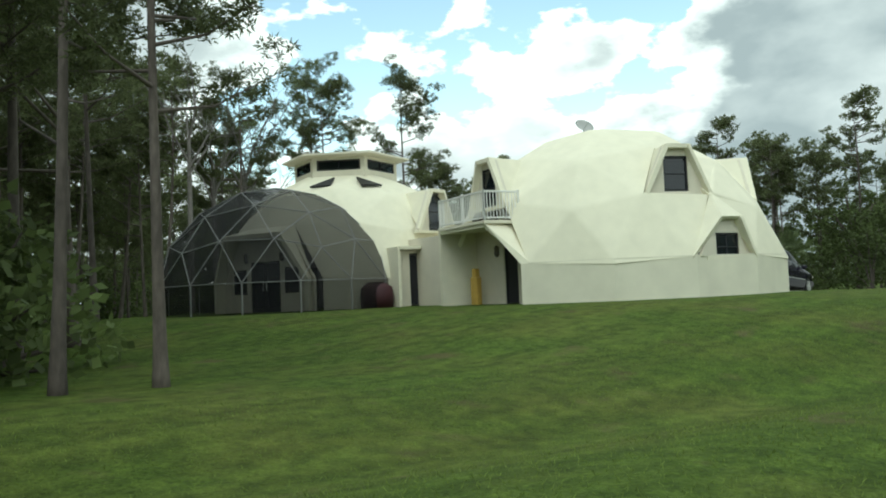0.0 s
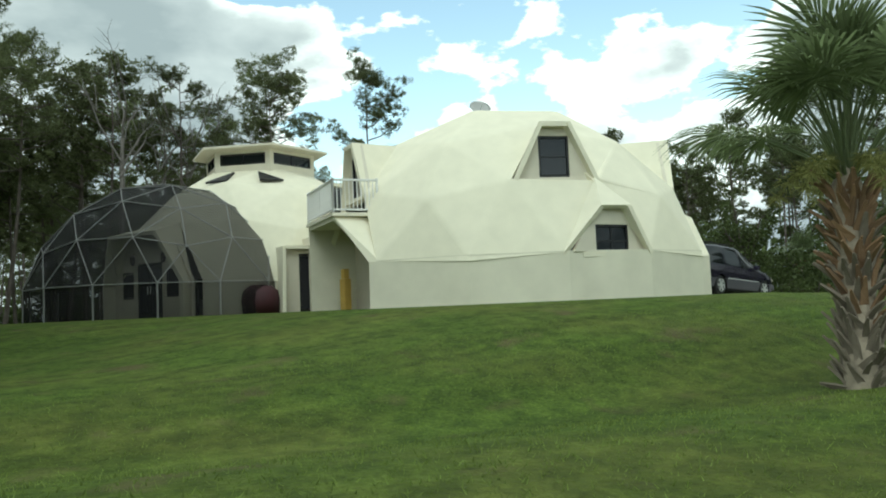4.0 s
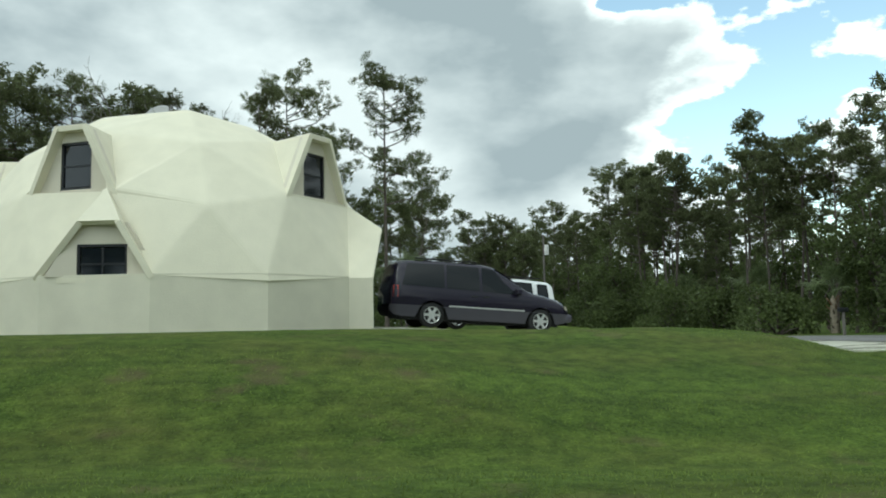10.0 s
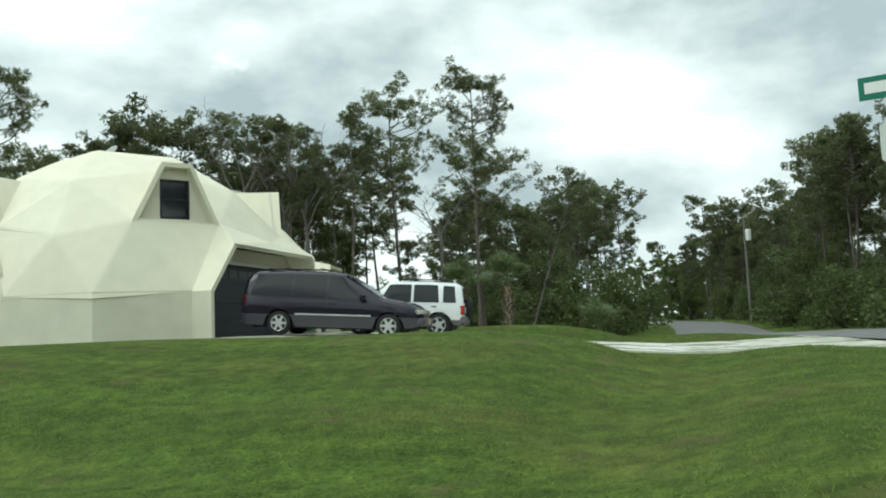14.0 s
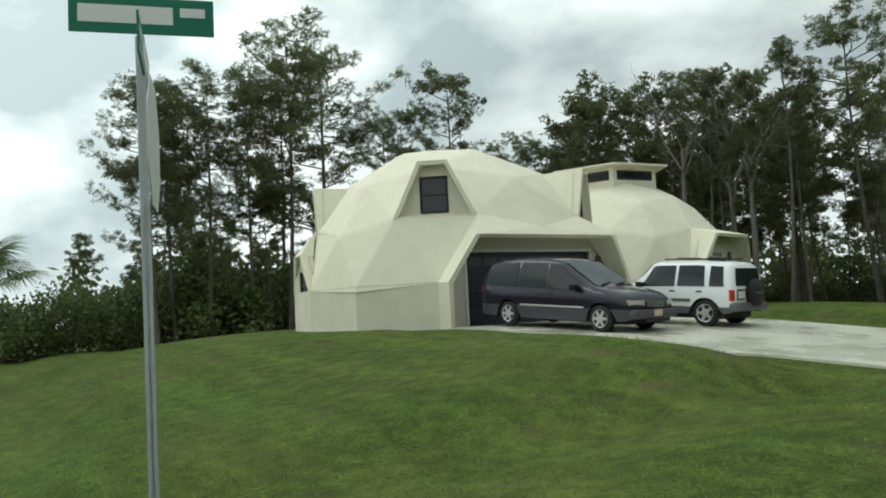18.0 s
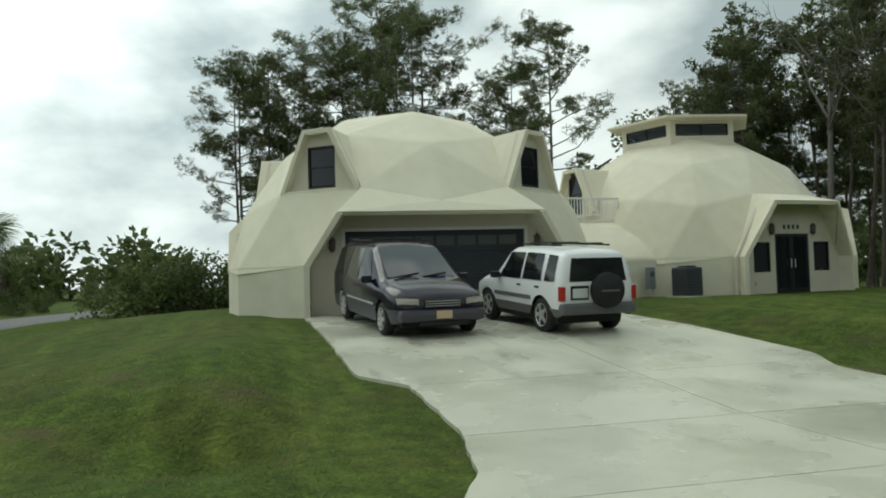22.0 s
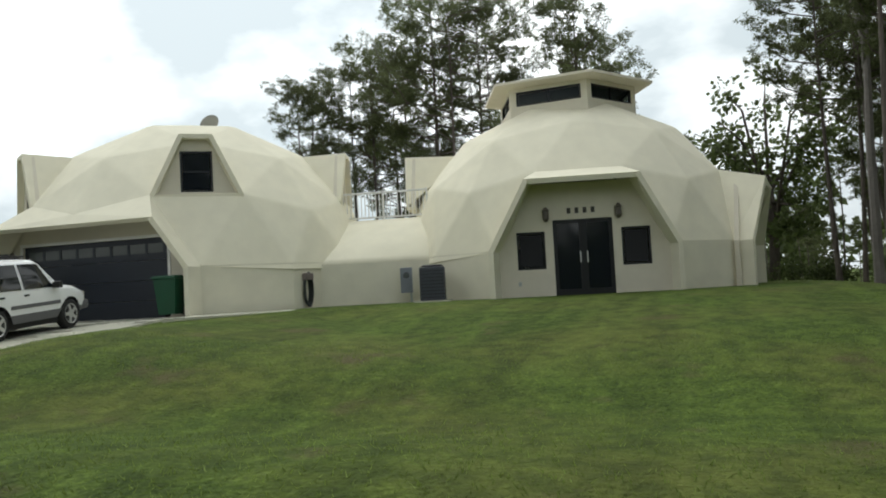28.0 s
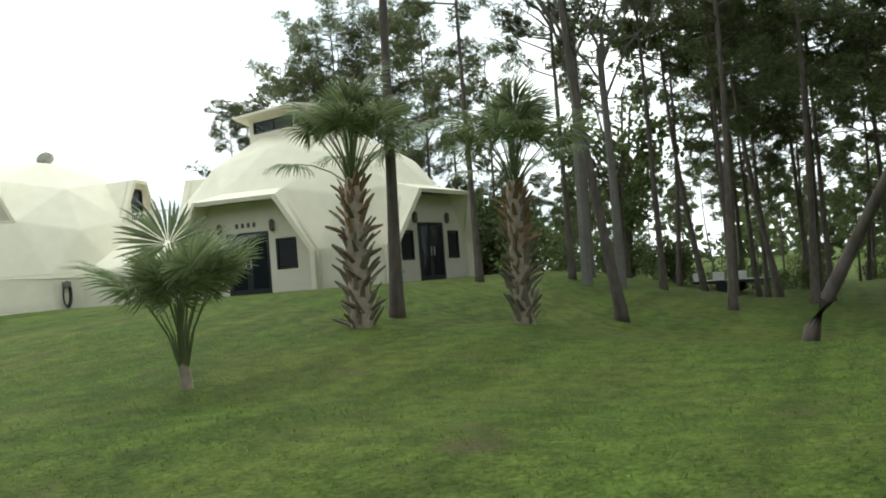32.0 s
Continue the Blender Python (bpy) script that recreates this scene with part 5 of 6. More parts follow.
part("number_plate", boxed(-1.99, -1.965, 0.26, 0.58, 0.72, 0.90, 0.006), PLATEW, suv, "pale plate with plain bars")
part("plate_surround", boxed(-1.97, -1.955, 0.22, 0.62, 0.68, 0.95, 0.006), BLACK, suv)
for s in (1, -1):
    part("tail_lamp", boxed(-1.965, -1.84, s * 0.80 - 0.075, s * 0.80 + 0.035, 0.66, 0.94, 0.02), RED, suv, "red tail lamp")
    part("roof_rail", boxed(-1.5, 0.1, s * 0.55 - 0.02, s * 0.55 + 0.02, 1.70, 1.735, 0.01), BLACK, suv, "black roof rail")
    bm = boxed(-0.06, 0.08, -0.09, 0.09, -0.06, 0.08, 0.025)
    bmesh.ops.transform(bm, matrix=pose(0.66, s * 0.94, 1.04), verts=bm.verts)
    part("door_mirror", bm, BLACK, suv)
    for x in (-0.28, -1.05):
        part("door_handle", boxed(x - 0.08, x + 0.08, s * 0.852 - 0.02, s * 0.852 + 0.02, 0.87, 0.91, 0.008), BLACK, suv)
    part("side_moulding", boxed(-0.8, 0.85, s * 0.86 - 0.012, s * 0.86 + 0.012, 0.62, 0.70, 0.006), GREYCLAD, suv)
    part("headlamp", boxed(1.80, 1.96, s * 0.62 - 0.14, s * 0.62 + 0.12, 0.68, 0.82, 0.03), AMBER, suv)
for x in (-1.2, -0.3):
    part("roof_bar", boxed(x - 0.025, x + 0.025, -0.58, 0.58, 1.735, 1.76, 0.01), BLACK, suv)

# ---- things along the walls ----
ac = thing("air_conditioner", "dark grey air conditioning unit on a pad by the wall", "air conditioner", (0.35, 7.35, -0.02), 14)
part("pad", boxed(-0.5, 0.5, -0.5, 0.5, -0.1, 0.06), CONCRETE, ac)
part("casing", boxed(-0.34, 0.34, -0.34, 0.34, 0.06, 0.98, 0.03), material("grey_blue_metal", (0.055, 0.060, 0.075), 0.5), ac)
for k in range(9):
    part("louvre", boxed(-0.352, 0.352, -0.352, 0.352, 0.14 + 0.09 * k, 0.155 + 0.09 * k), DARKFRAME, ac)
part("fan_top", lathe(bmesh.new(), [(0.0, 0.98), (0.28, 0.98), (0.30, 1.02), (0.24, 1.04), (0.0, 1.04)], 20), DARKFRAME, ac)
meter = thing("electric_meter_box", "grey electric meter box with a round dial on the wall", "meter box", (-0.32, 6.35, 0.28), 20)
part("box", boxed(0, 0.14, -0.17, 0.17, 0.0, 0.72, 0.02), material("meter_grey", (0.22, 0.24, 0.27), 0.5, vary=0.2, scale=6), meter)
bm = lathe(bmesh.new(), [(0.0, 0.05), (0.08, 0.05), (0.09, 0.0)], 16)
bmesh.ops.transform(bm, matrix=pose(0.14, 0, 0.5, 0, 90, 0), verts=bm.verts)
part("dial", bm, FROST, meter, "round glass meter dial")
part("conduit", tube(bmesh.new(), [(0.05, 0.12, 0.0), (0.05, 0.12, -0.35)], 0.03), GALV, meter)
reel = thing("hose_reel", "coiled dark garden hose hanging from a bracket", "garden hose", (0.92, 3.75, 0.0), 68)
bm = bmesh.new()
for k in range(5):
    n, r = 22, 0.10 + 0.012 * k
    tube(bm, [(0.06 + 0.03 * k, r * math.cos(2 * math.pi * i / n), 0.52 + (0.40 + 0.02 * k) * math.sin(2 * math.pi * i / n)) for i in range(n + 1)], 0.022, 5, False)
part("hose", bm, material("dark_hose", (0.02, 0.024, 0.022), 0.5), reel)
part("bracket", boxed(0.0, 0.24, -0.14, 0.14, 0.78, 0.98, 0.04), material("taupe_plastic", (0.17, 0.14, 0.13), 0.6), reel)
bin_ = thing("wheeled_bin", "dark green wheeled rubbish bin beside the garage door", "rubbish bin", (3.62, 1.28, -0.02), 4)
bm = bmesh.new()
lo = [bm.verts.new((x, y, 0.08)) for x, y in ((-0.24, -0.23), (0.24, -0.23), (0.24, 0.23), (-0.24, 0.23))]
hi = [bm.verts.new((x, y, 0.98)) for x, y in ((-0.32, -0.31), (0.32, -0.31), (0.32, 0.31), (-0.32, 0.31))]
for i in range(4):
    bm.faces.new((lo[i], lo[(i + 1) % 4], hi[(i + 1) % 4], hi[i]))
bm.faces.new(lo[::-1])
bm.faces.new(hi)
GREENBIN = material("green_bin_plastic", (0.010, 0.075, 0.035), 0.45, vary=0.2, scale=5)
part("bin_body", bm, GREENBIN, bin_)
part("lid", boxed(-0.34, 0.36, -0.34, 0.34, 0.98, 1.07, 0.03), GREENBIN, bin_)
for s in (1, -1):
    part("bin_wheel", lathe(bmesh.new(), [(0.0, -0.03), (0.12, -0.03), (0.12, 0.03), (0.0, 0.03)], 16, axis="y", at=(-0.25, s * 0.26, 0.12)), BLACK, bin_)
part("handle", tube(bmesh.new(), [(-0.36, -0.28, 1.0), (-0.42, -0.28, 1.0), (-0.42, 0.28, 1.0), (-0.36, 0.28, 1.0)], 0.018, 6), GREENBIN, bin_)

# street sign
sx, sy = 17.36, -16.88
sign = thing("street_sign", "green street name blades above an octagonal plate on a steel post", "street sign", (sx, sy, height(sx, sy)))
bm = bmesh.new()
box(bm, -0.03, 0.03, -0.015, 0.015, -0.3, 3.16)
box(bm, -0.03, -0.022, -0.035, 0.0, -0.3, 3.16)
box(bm, 0.022, 0.03, -0.035, 0.0, -0.3, 3.16)
bmesh.ops.transform(bm, matrix=pose(0, 0, 0, 0.4, -0.8, -20), verts=bm.verts)
part("post", bm, GALV, sign, "perforated galvanised steel post")
SIGNGREEN = material("sign_green", (0.0, 0.16, 0.09), 0.45, vary=0.08, scale=6)
SIGNWHITE = material("sign_white", (0.78, 0.78, 0.76), 0.45)
for z, turn, ln in ((3.04, -18, 0.48), (3.29, 72, 0.40)):
    bm = boxed(-ln, ln, -0.006, 0.006, -0.11, 0.11, 0.003)
    bmesh.ops.transform(bm, matrix=pose(-0.04, 0, z, 0, 0, turn), verts=bm.verts)
    bl = part("name_blade", bm, SIGNGREEN, sign, "green street name blade with white bars")
    for a, b, c, d in ((-ln + 0.05, ln * 0.42, -0.05, 0.055), (ln * 0.52, ln - 0.05, 0.0, 0.055)):
        for s in (1, -1):
            bm = boxed(a, b, s * 0.0075 - 0.0015, s * 0.0075 + 0.0015, c, d)
            bmesh.ops.transform(bm, matrix=pose(-0.04, 0, z, 0, 0, turn), verts=bm.verts)
            part("lettering_bar", bm, SIGNWHITE, bl)
bm = bmesh.new()
o8 = [(0.40 * math.cos(radians(22.5 + 45 * k)), 0.0, 0.40 * math.sin(radians(22.5 + 45 * k))) for k in range(8)]
slab(bm, o8, 0.006)
bmesh.ops.transform(bm, matrix=pose(0, 0.03, 2.52, 0, 0, -20), verts=bm.verts)
plate = part("stop_plate", bm, material("bare_aluminium_back", (0.62, 0.64, 0.60), 0.5, metal=0.3, vary=0.1, scale=4), sign, "bare grey back of an octagonal plate")
bm = boxed(0.1, 0.2, -0.012, -0.006, 0.0, 0.07)
bmesh.ops.transform(bm, matrix=pose(0.02, 0.022, 2.50, 0, 0, -20), verts=bm.verts)
part("sticker", bm, material("orange_sticker", (0.6, 0.26, 0.04), 0.6), plate)

# mailbox over the road
mx_, my_ = 26.2, 9.0
mail = thing("mailbox", "dark roadside mailbox on a wooden post", "mailbox", (mx_, my_, height(mx_, my_)))
part("post", boxed(-0.05, 0.05, -0.05, 0.05, -0.2, 1.05), DEADWOOD, mail)
part("box", boxed(-0.25, 0.25, -0.09, 0.09, 1.05, 1.27, 0.06), DARKFRAME, mail)


# ---- vegetation ----
def rand_dirs(rng, n):
    v = rng.normal(size=(n, 3))
    return v / np.linalg.norm(v, axis=1, keepdims=True)


def leaf_mesh(name, centres, radii, per, length, width, mat, rng, flat=0.75, droop=0.0, spiky=False):
    """Many small pointed leaves in clumps, as one mesh from arrays."""
    n = len(centres) * per
    cs = np.repeat(np.asarray(centres, float), per, axis=0)
    rs = np.repeat(np.asarray(radii, float), per)[:, None]
    d = rand_dirs(rng, n)
    d[:, 2] = d[:, 2] * flat
    base = cs + d * rs * (rng.uniform(0.0, 0.8, (n, 1)) if spiky else rng.uniform(0.25, 1.0, (n, 1)))
    way = d + (0.35 if spiky else 0.7) * rand_dirs(rng, n)
    way[:, 2] -= droop
    way /= np.linalg.norm(way, axis=1, keepdims=True)
    side = np.cross(way, rand_dirs(rng, n))
    side /= np.linalg.norm(side, axis=1, keepdims=True) + 1e-9
    ln = length * rng.uniform(0.6, 1.25, (n, 1))
    w = width * rng.uniform(0.7, 1.3, (n, 1))
    c = 3 if spiky else 4
    verts = np.empty((n * c, 3))
    if spiky:
        verts[0::3] = base + side * w
        verts[1::3] = base - side * w
        verts[2::3] = base + way * ln
    else:
        verts[0::4] = base
        verts[1::4] = base + way * ln * 0.45 + side * w
        verts[2::4] = base + way * ln
        verts[3::4] = base + way * ln * 0.45 - side * w
    me = bpy.data.meshes.new(name)
    me.vertices.add(n * c)
    me.vertices.foreach_set("co", verts.ravel())
    me.loops.add(n * c)
    me.loops.foreach_set("vertex_index", np.arange(n * c, dtype=np.int32))
    me.polygons.add(n)
    me.polygons.foreach_set("loop_start", np.arange(0, n * c, c, dtype=np.int32))
    me.polygons.foreach_set("loop_total", np.full(n, c, dtype=np.int32))
    me.update()
    me.materials.append(mat)
    return me


def pine(seed, h, crown_from, spread, clumps_per_limb=4, per=62, leaf=0.40, lean=0.0, moss=False, limbs=20, big=1.0, wide=0.03, subs=8):
    """A tall pine: bent tapering trunk, crooked limbs, and clumps of needles towards their ends."""
    rng = np.random.default_rng(seed)
    t = thing("pine_tree", "tall slim pine with a bare trunk and tufted dark green crown", "tree")
    bend = rng.normal(0, 0.02 * h, 2)
    r0 = 0.0075 * h + 0.02

    def stem(k):
        return Vector((bend[0] * math.sin(k * 2.4) + lean * h * k, bend[1] * math.sin(k * 2.0), h * k))

    bm = bmesh.new()
    ks = [0, 0.02, 0.06, 0.15, 0.3, 0.45, 0.6, 0.75, 0.88, 1.0]
    pts = [stem(k) for k in ks]
    pts[0] = pts[0] - Vector((0, 0, 0.3))
    tube(bm, pts, [r0 * 1.5, r0 * 1.25, r0 * 1.05] + [r0 * (1 - 0.85 * k) for k in ks[3:]], 9)
    centres, radii = [], []
    for i in range(limbs):
        k = crown_from + (1 - crown_from) * (i + rng.uniform(0, 0.8)) / limbs
        base = stem(min(k, 0.99))
        a = rng.uniform(0, 2 * math.pi)
        reach = spread * (0.45 + 0.75 * math.sin(min(1.0, (1.06 - k) / (1.06 - crown_from)) * math.pi * 0.62)) * rng.uniform(0.55, 1.15)
        up = rng.uniform(0.0, 0.75)
        mid = base + Vector((math.cos(a) * reach * 0.5, math.sin(a) * reach * 0.5, reach * (up * 0.3)))
        a2 = a + rng.normal(0, 0.35)
        tip = base + Vector((math.cos(a2) * reach, math.sin(a2) * reach, reach * up))
        tube(bm, [base, mid, tip], [r0 * 0.28 * (1.15 - k) + 0.025, 0.03, 0.012], 5, False)
        for j in range(clumps_per_limb):
            q = 1.0 - 0.58 * j / clumps_per_limb
            c = base.lerp(mid, min(1, q * 2)) if q < 0.5 else mid.lerp(tip, (q - 0.5) * 2)
            c = c + Vector(rng.normal(0, 0.14 * big, 3)) + Vector((0, 0, 0.12))
            centres.append(c)
            radii.append(rng.uniform(0.36, 0.64) * big)
    for j in range(5):
        centres.append(stem(0.99) + Vector(rng.normal(0, 0.3, 3)))
        radii.append(0.6 * big)
    part("trunk", bm, BARK, t, smooth=True)
    small, sizes = [], []
    for c, r in zip(centres, radii):
        for d in rand_dirs(rng, subs):
            small.append((c[0] + d[0] * r * 0.82, c[1] + d[1] * r * 0.82, c[2] + (d[2] * 0.5 + 0.15) * r))
            sizes.append(r * rng.uniform(0.30, 0.46))
    crown = new("crown", leaf_mesh("crown", small, sizes, per, leaf, wide, NEEDLE, rng, flat=0.8, spiky=True))
    crown.parent = t
    if moss:
        bm = bmesh.new()
        for c in [c for i, c in enumerate(centres) if i % 9 == 0]:
            for q in range(3):
                o = c + Vector(rng.normal(0, 0.25, 3))
                ln = rng.uniform(0.4, 1.0)
                w = rng.uniform(0.02, 0.05)
                vs = [bm.verts.new(o + Vector(v)) for v in ((-w, 0, 0), (w, 0, 0), (w * 0.6, 0.02, -ln * 0.6), (0, 0.0, -ln))]
                bm.faces.new(vs)
        part("moss", bm, MOSS, t, "grey strands of hanging moss")["kind"] = "stuff"
    return t


def dead_tree(seed, h):
    rng = np.random.default_rng(seed)
    t = thing("dead_tree", "bare bleached dead tree with crooked branches", "tree")
    bm = bmesh.new()

    def branch(p, d, ln, r, depth):
        mid = p + d * ln * 0.5 + Vector(rng.normal(0, 0.05 * ln, 3))
        tip = p + d * ln + Vector(rng.normal(0, 0.08 * ln, 3))
        tube(bm, [p, mid, tip], [r, r * 0.75, r * 0.45], 5, False)
        if depth > 0:
            for _ in range(3 if depth > 1 else 4):
                q = p.lerp(tip, rng.uniform(0.45, 1.0))
                nd = (d + Vector(rng.normal(0, 0.6, 3))).normalized()
                nd.z = abs(nd.z) * 0.9 + 0.15
                branch(q, nd.normalized(), ln * rng.uniform(0.35, 0.6), r * 0.45, depth - 1)

    tube(bm, [(0, 0, -0.3), (0.05, 0, h * 0.35), (0.15, 0.1, h * 0.7)], [0.16, 0.13, 0.08], 7)
    for k in range(6):
        a = rng.uniform(0, 6.28)
        branch(Vector((0.15 * k / 6, 0.1 * k / 6, h * (0.55 + 0.03 * k))), Vector((math.cos(a) * 0.55, math.sin(a) * 0.55, 0.85)).normalized(), h * 0.3, 0.055, 2)
    part("trunk", bm, DEADWOOD, t)
    return t


def bush(seed, w, h, per=56, leaf=0.115, clumps=26, mat=None, name="shrub", label="dense dark green wild shrub"):
    rng = np.random.default_rng(seed)
    t = thing(name, label, "shrub")
    centres, radii = [], []
    for _ in range(clumps):
        a, q, z = rng.uniform(0, 6.28), math.sqrt(rng.uniform(0, 1)), rng.uniform(0.08, 1.0)
        f = (1 - 0.55 * z * z)
        centres.append((math.cos(a) * q * w * 0.5 * f, math.sin(a) * q * w * 0.5 * f, h * 0.9 * z))
        radii.append(rng.uniform(0.16, 0.30) * (w + h) * 0.5)
    bm = bmesh.new()
    for c in centres[:8]:
        tube(bm, [(0, 0, -0.1), (c[0] * 0.4, c[1] * 0.4, c[2] * 0.55), c], [0.05, 0.035, 0.012], 5, False)
    part("stem", bm, BARK, t)
    o = new("foliage", leaf_mesh("foliage", centres, radii, per, leaf * 1.5, leaf * 0.5, mat or LEAF, rng, flat=0.9))
    o.parent = t
    return t


def oak(seed, h, w):
    rng = np.random.default_rng(seed)
    t = thing("broadleaf_tree", "dense round-topped broadleaf tree at the wood's edge", "tree")
    bm = bmesh.new()
    tube(bm, [(0, 0, -0.3), (0.1, 0.05, h * 0.25), (0.0, 0.1, h * 0.5)], [0.24, 0.19, 0.13], 8)
    centres, radii = [], []
    for i in range(14):
        a = 2.4 * i + rng.uniform(-0.3, 0.3)
        z = h * rng.uniform(0.28, 0.95)
        q = w * 0.5 * math.sqrt(max(0.05, 1 - ((z / h - 0.55) / 0.52) ** 2)) * rng.uniform(0.6, 1.0)
        tip = Vector((math.cos(a) * q, math.sin(a) * q, z))
        tube(bm, [(0, 0.05, h * rng.uniform(0.2, 0.5)), tip * 0.55 + Vector((0, 0, z * 0.35)), tip], [0.09, 0.05, 0.015], 5, False)
        for j in range(5):
            centres.append(tip * (1 - 0.14 * j) + Vector(rng.normal(0, 0.35, 3)) + Vector((0, 0, 0.14 * j * z * 0.4)))
            radii.append(rng.uniform(0.45, 0.85))
    part("trunk", bm, BARK, t, smooth=True)
    o = new("crown", leaf_mesh("crown", centres, radii, 62, 0.26, 0.09, LEAF, rng))
    o.parent = t
    return t




def plant(proto, x, y, turn=0.0, scale=1.0, sink=0.0, group="", label="", tall=None):
    m = pose(x, y, height(x, y) - sink, 0, 0, turn) @ Matrix.Diagonal((scale, scale, tall or scale, 1))
    ob = copy_thing(proto, m)
    if group:
        ob["group"] = group
    if label:
        ob["label"] = label
    return ob


def cleared(proto):
    for o in [*proto.children_recursive, proto]:
        bpy.data.objects.remove(o)


rng = np.random.default_rng(7)
def pine_set(per, leaf, wide, subs):
    kw = dict(per=per, leaf=leaf, wide=wide, subs=subs)
    return [pine(11, 15.0, 0.52, 2.6, **kw), pine(12, 14.0, 0.45, 2.3, **kw), pine(13, 16.0, 0.58, 3.0, limbs=24, **kw), pine(14, 12.0, 0.38, 2.4, **kw), pine(15, 15.5, 0.62, 2.2, limbs=16, **kw)]


near_pines = pine_set(24, 0.15, 0.022, 10)
pines = pine_set(8, 0.23, 0.06, 9)
oaks = [oak(21, 8.0, 6.0), oak(22, 9.5, 6.5)]
bushes = [bush(31, 2.6, 2.2), bush(32, 3.2, 1.8), bush(33, 2.2, 3.0), bush(34, 3.6, 2.6, clumps=34)]
dead = [dead_tree(41, 12.0), dead_tree(42, 11.0)]
moss_pine = pine(16, 15.5, 0.30, 5.3, clumps_per_limb=6, per=30, leaf=0.17, wide=0.011, subs=11, moss=True, limbs=26)
group_pine = [pine(17, 17.0, 0.42, 3.4, clumps_per_limb=5, limbs=26, per=20, leaf=0.16, wide=0.024, subs=10, big=1.2), pine(18, 16.0, 0.36, 3.2, clumps_per_limb=5, limbs=24, per=20, leaf=0.16, wide=0.024, subs=10, big=1.2)]


def pick(items):
    return items[int(rng.integers(0, len(items)))]


# pines on and beside the lot
plant(moss_pine, -19.1, 2.7, 40, label="large pine hung with grey moss at the lawn's edge")
for x, y, s, k in ((-14.6, 20.0, 0.9, 0), (-20.5, 9.0, 0.85, 4), (-17.8, 21.5, 0.95, 4), (-13.2, 24.5, 1.0, 2), (-15.5, 25.5, 0.85, 1)):
    plant(near_pines[k], x, y, rng.uniform(0, 360), s, group="pines beside the house")
for x, y, s, k in ((0.8, 23.7, 0.98, 2), (6.1, 20.4, 1.08, 1), (-4.2, 25.6, 0.88, 4), (-5.6, 20.4, 0.85, 0), (-1.2, 19.0, 0.8, 4), (-9.0, 25.0, 0.92, 1), (-12.0, 28.0, 0.9, 0), (9.5, 36.0, 0.75, 2), (-1.5, 31.0, 0.9, 0), (3.5, 36.5, 1.0, 2), (-6.5, 38.0, 1.0, 1)):
    plant(near_pines[k], x, y, rng.uniform(0, 360), s, group="pines on the north lawn")
for x, y, s, k in ((-20.3, -6.5, 0.80, 1), (-21.9, -6.3, 0.78, 0), (-23.6, -4.6, 0.86, 0), (-22.6, -3.0, 0.88, 0), (-22.2, -0.6, 0.92, 1), (-20.9, 1.0, 1.05, 0), (-21.4, 3.4, 1.04, 1), (-26.0, -2.6, 0.9, 1), (-26.5, 3.0, 1.0, 0), (-24.6, 9.5, 0.9, 1)):
    plant(group_pine[k], x, y, rng.uniform(0, 360), s, group="tall pines west of the house")
for x, y, s in ((-27.0, 11.5, 0.55), (-17.0, 25.0, 1.0), (-24.5, 24.0, 0.9)):
    plant(near_pines[3], x, y, rng.uniform(0, 360), s, group="pines west of the lawn")
plant(near_pines[1], -16.5, 9.4, 20, 1.02, label="single pine standing above the woods")
plant(oaks[1], -21.8, 18.2, 50, 1.2, label="dense round-topped tree beyond the lawn")
plant(dead[0], -8.4, 20.2, 10, 1.12)
plant(dead[1], -4.6, 21.2, 80, 1.1)
plant(dead[1], -6.2, 21.9, 200, 1.05)
plant(dead[0], 1.8, 30.1, 130, 1.0)
lean_pine = pine(19, 10.0, 0.6, 2.0, lean=0.62, limbs=10, per=22, leaf=0.2, wide=0.018)
plant(lean_pine, 7.8, 28.2, 62, 1.0, label="leaning pine trunk on the north lawn")
cleared(lean_pine)


def wood(count, region, kinds, lo, hi, group):
    """Scatter trees in a region given as a test on x and y."""
    n = tries = 0
    placed = []
    (x0, x1, y0, y1), test = region
    while n < count and tries < count * 60:
        tries += 1
        x, y = rng.uniform(x0, x1), rng.uniform(y0, y1)
        if not test(x, y) or any((x - a) ** 2 + (y - b) ** 2 < 5.0 for a, b in placed):
            continue
        placed.append((x, y))
        plant(pick(kinds), x, y, rng.uniform(0, 360), rng.uniform(lo, hi), group=group)
        n += 1


def west_side(x, y):
    edge = np.interp(y, [-12, -5, 0, 8, 15, 20, 26, 60], [-27, -24, -21.5, -20, -16.5, -14, -13, -4])
    return x < edge


wood(26, ((-62, -14, -4, 9), lambda x, y: west_side(x, y) and not (y < 4 and x > -22)), pines + oaks[:1], 0.42, 0.60, "woods to the west")
wood(26, ((-62, -8, 9, 34), lambda x, y: west_side(x, y) and x < -24), pines, 0.40, 0.58, "low woods to the northwest")
wood(34, ((-38, -8, 22, 46), lambda x, y: x < -8 - 0.25 * (y - 22) + 6 * (y > 30)), near_pines[1:4] + pines, 0.85, 1.12, "woods behind the north lawn")
wood(42, ((-30, 16, 31, 75), lambda x, y: y > 34 - 0.25 * x and along(STREET_2, x, y)[0] > 6), pines + oaks, 0.7, 1.0, "woods to the north")
wood(90, ((28, 56, -24, 80), lambda x, y: along(STREET_2, x, y)[0] > 8.0), pines + oaks, 0.70, 0.94, "woods across the road")
wood(30, ((-8, 17, 58, 120), lambda x, y: along(STREET_2, x, y)[0] > 6), pines + oaks, 0.8, 1.1, "woods far up the road")
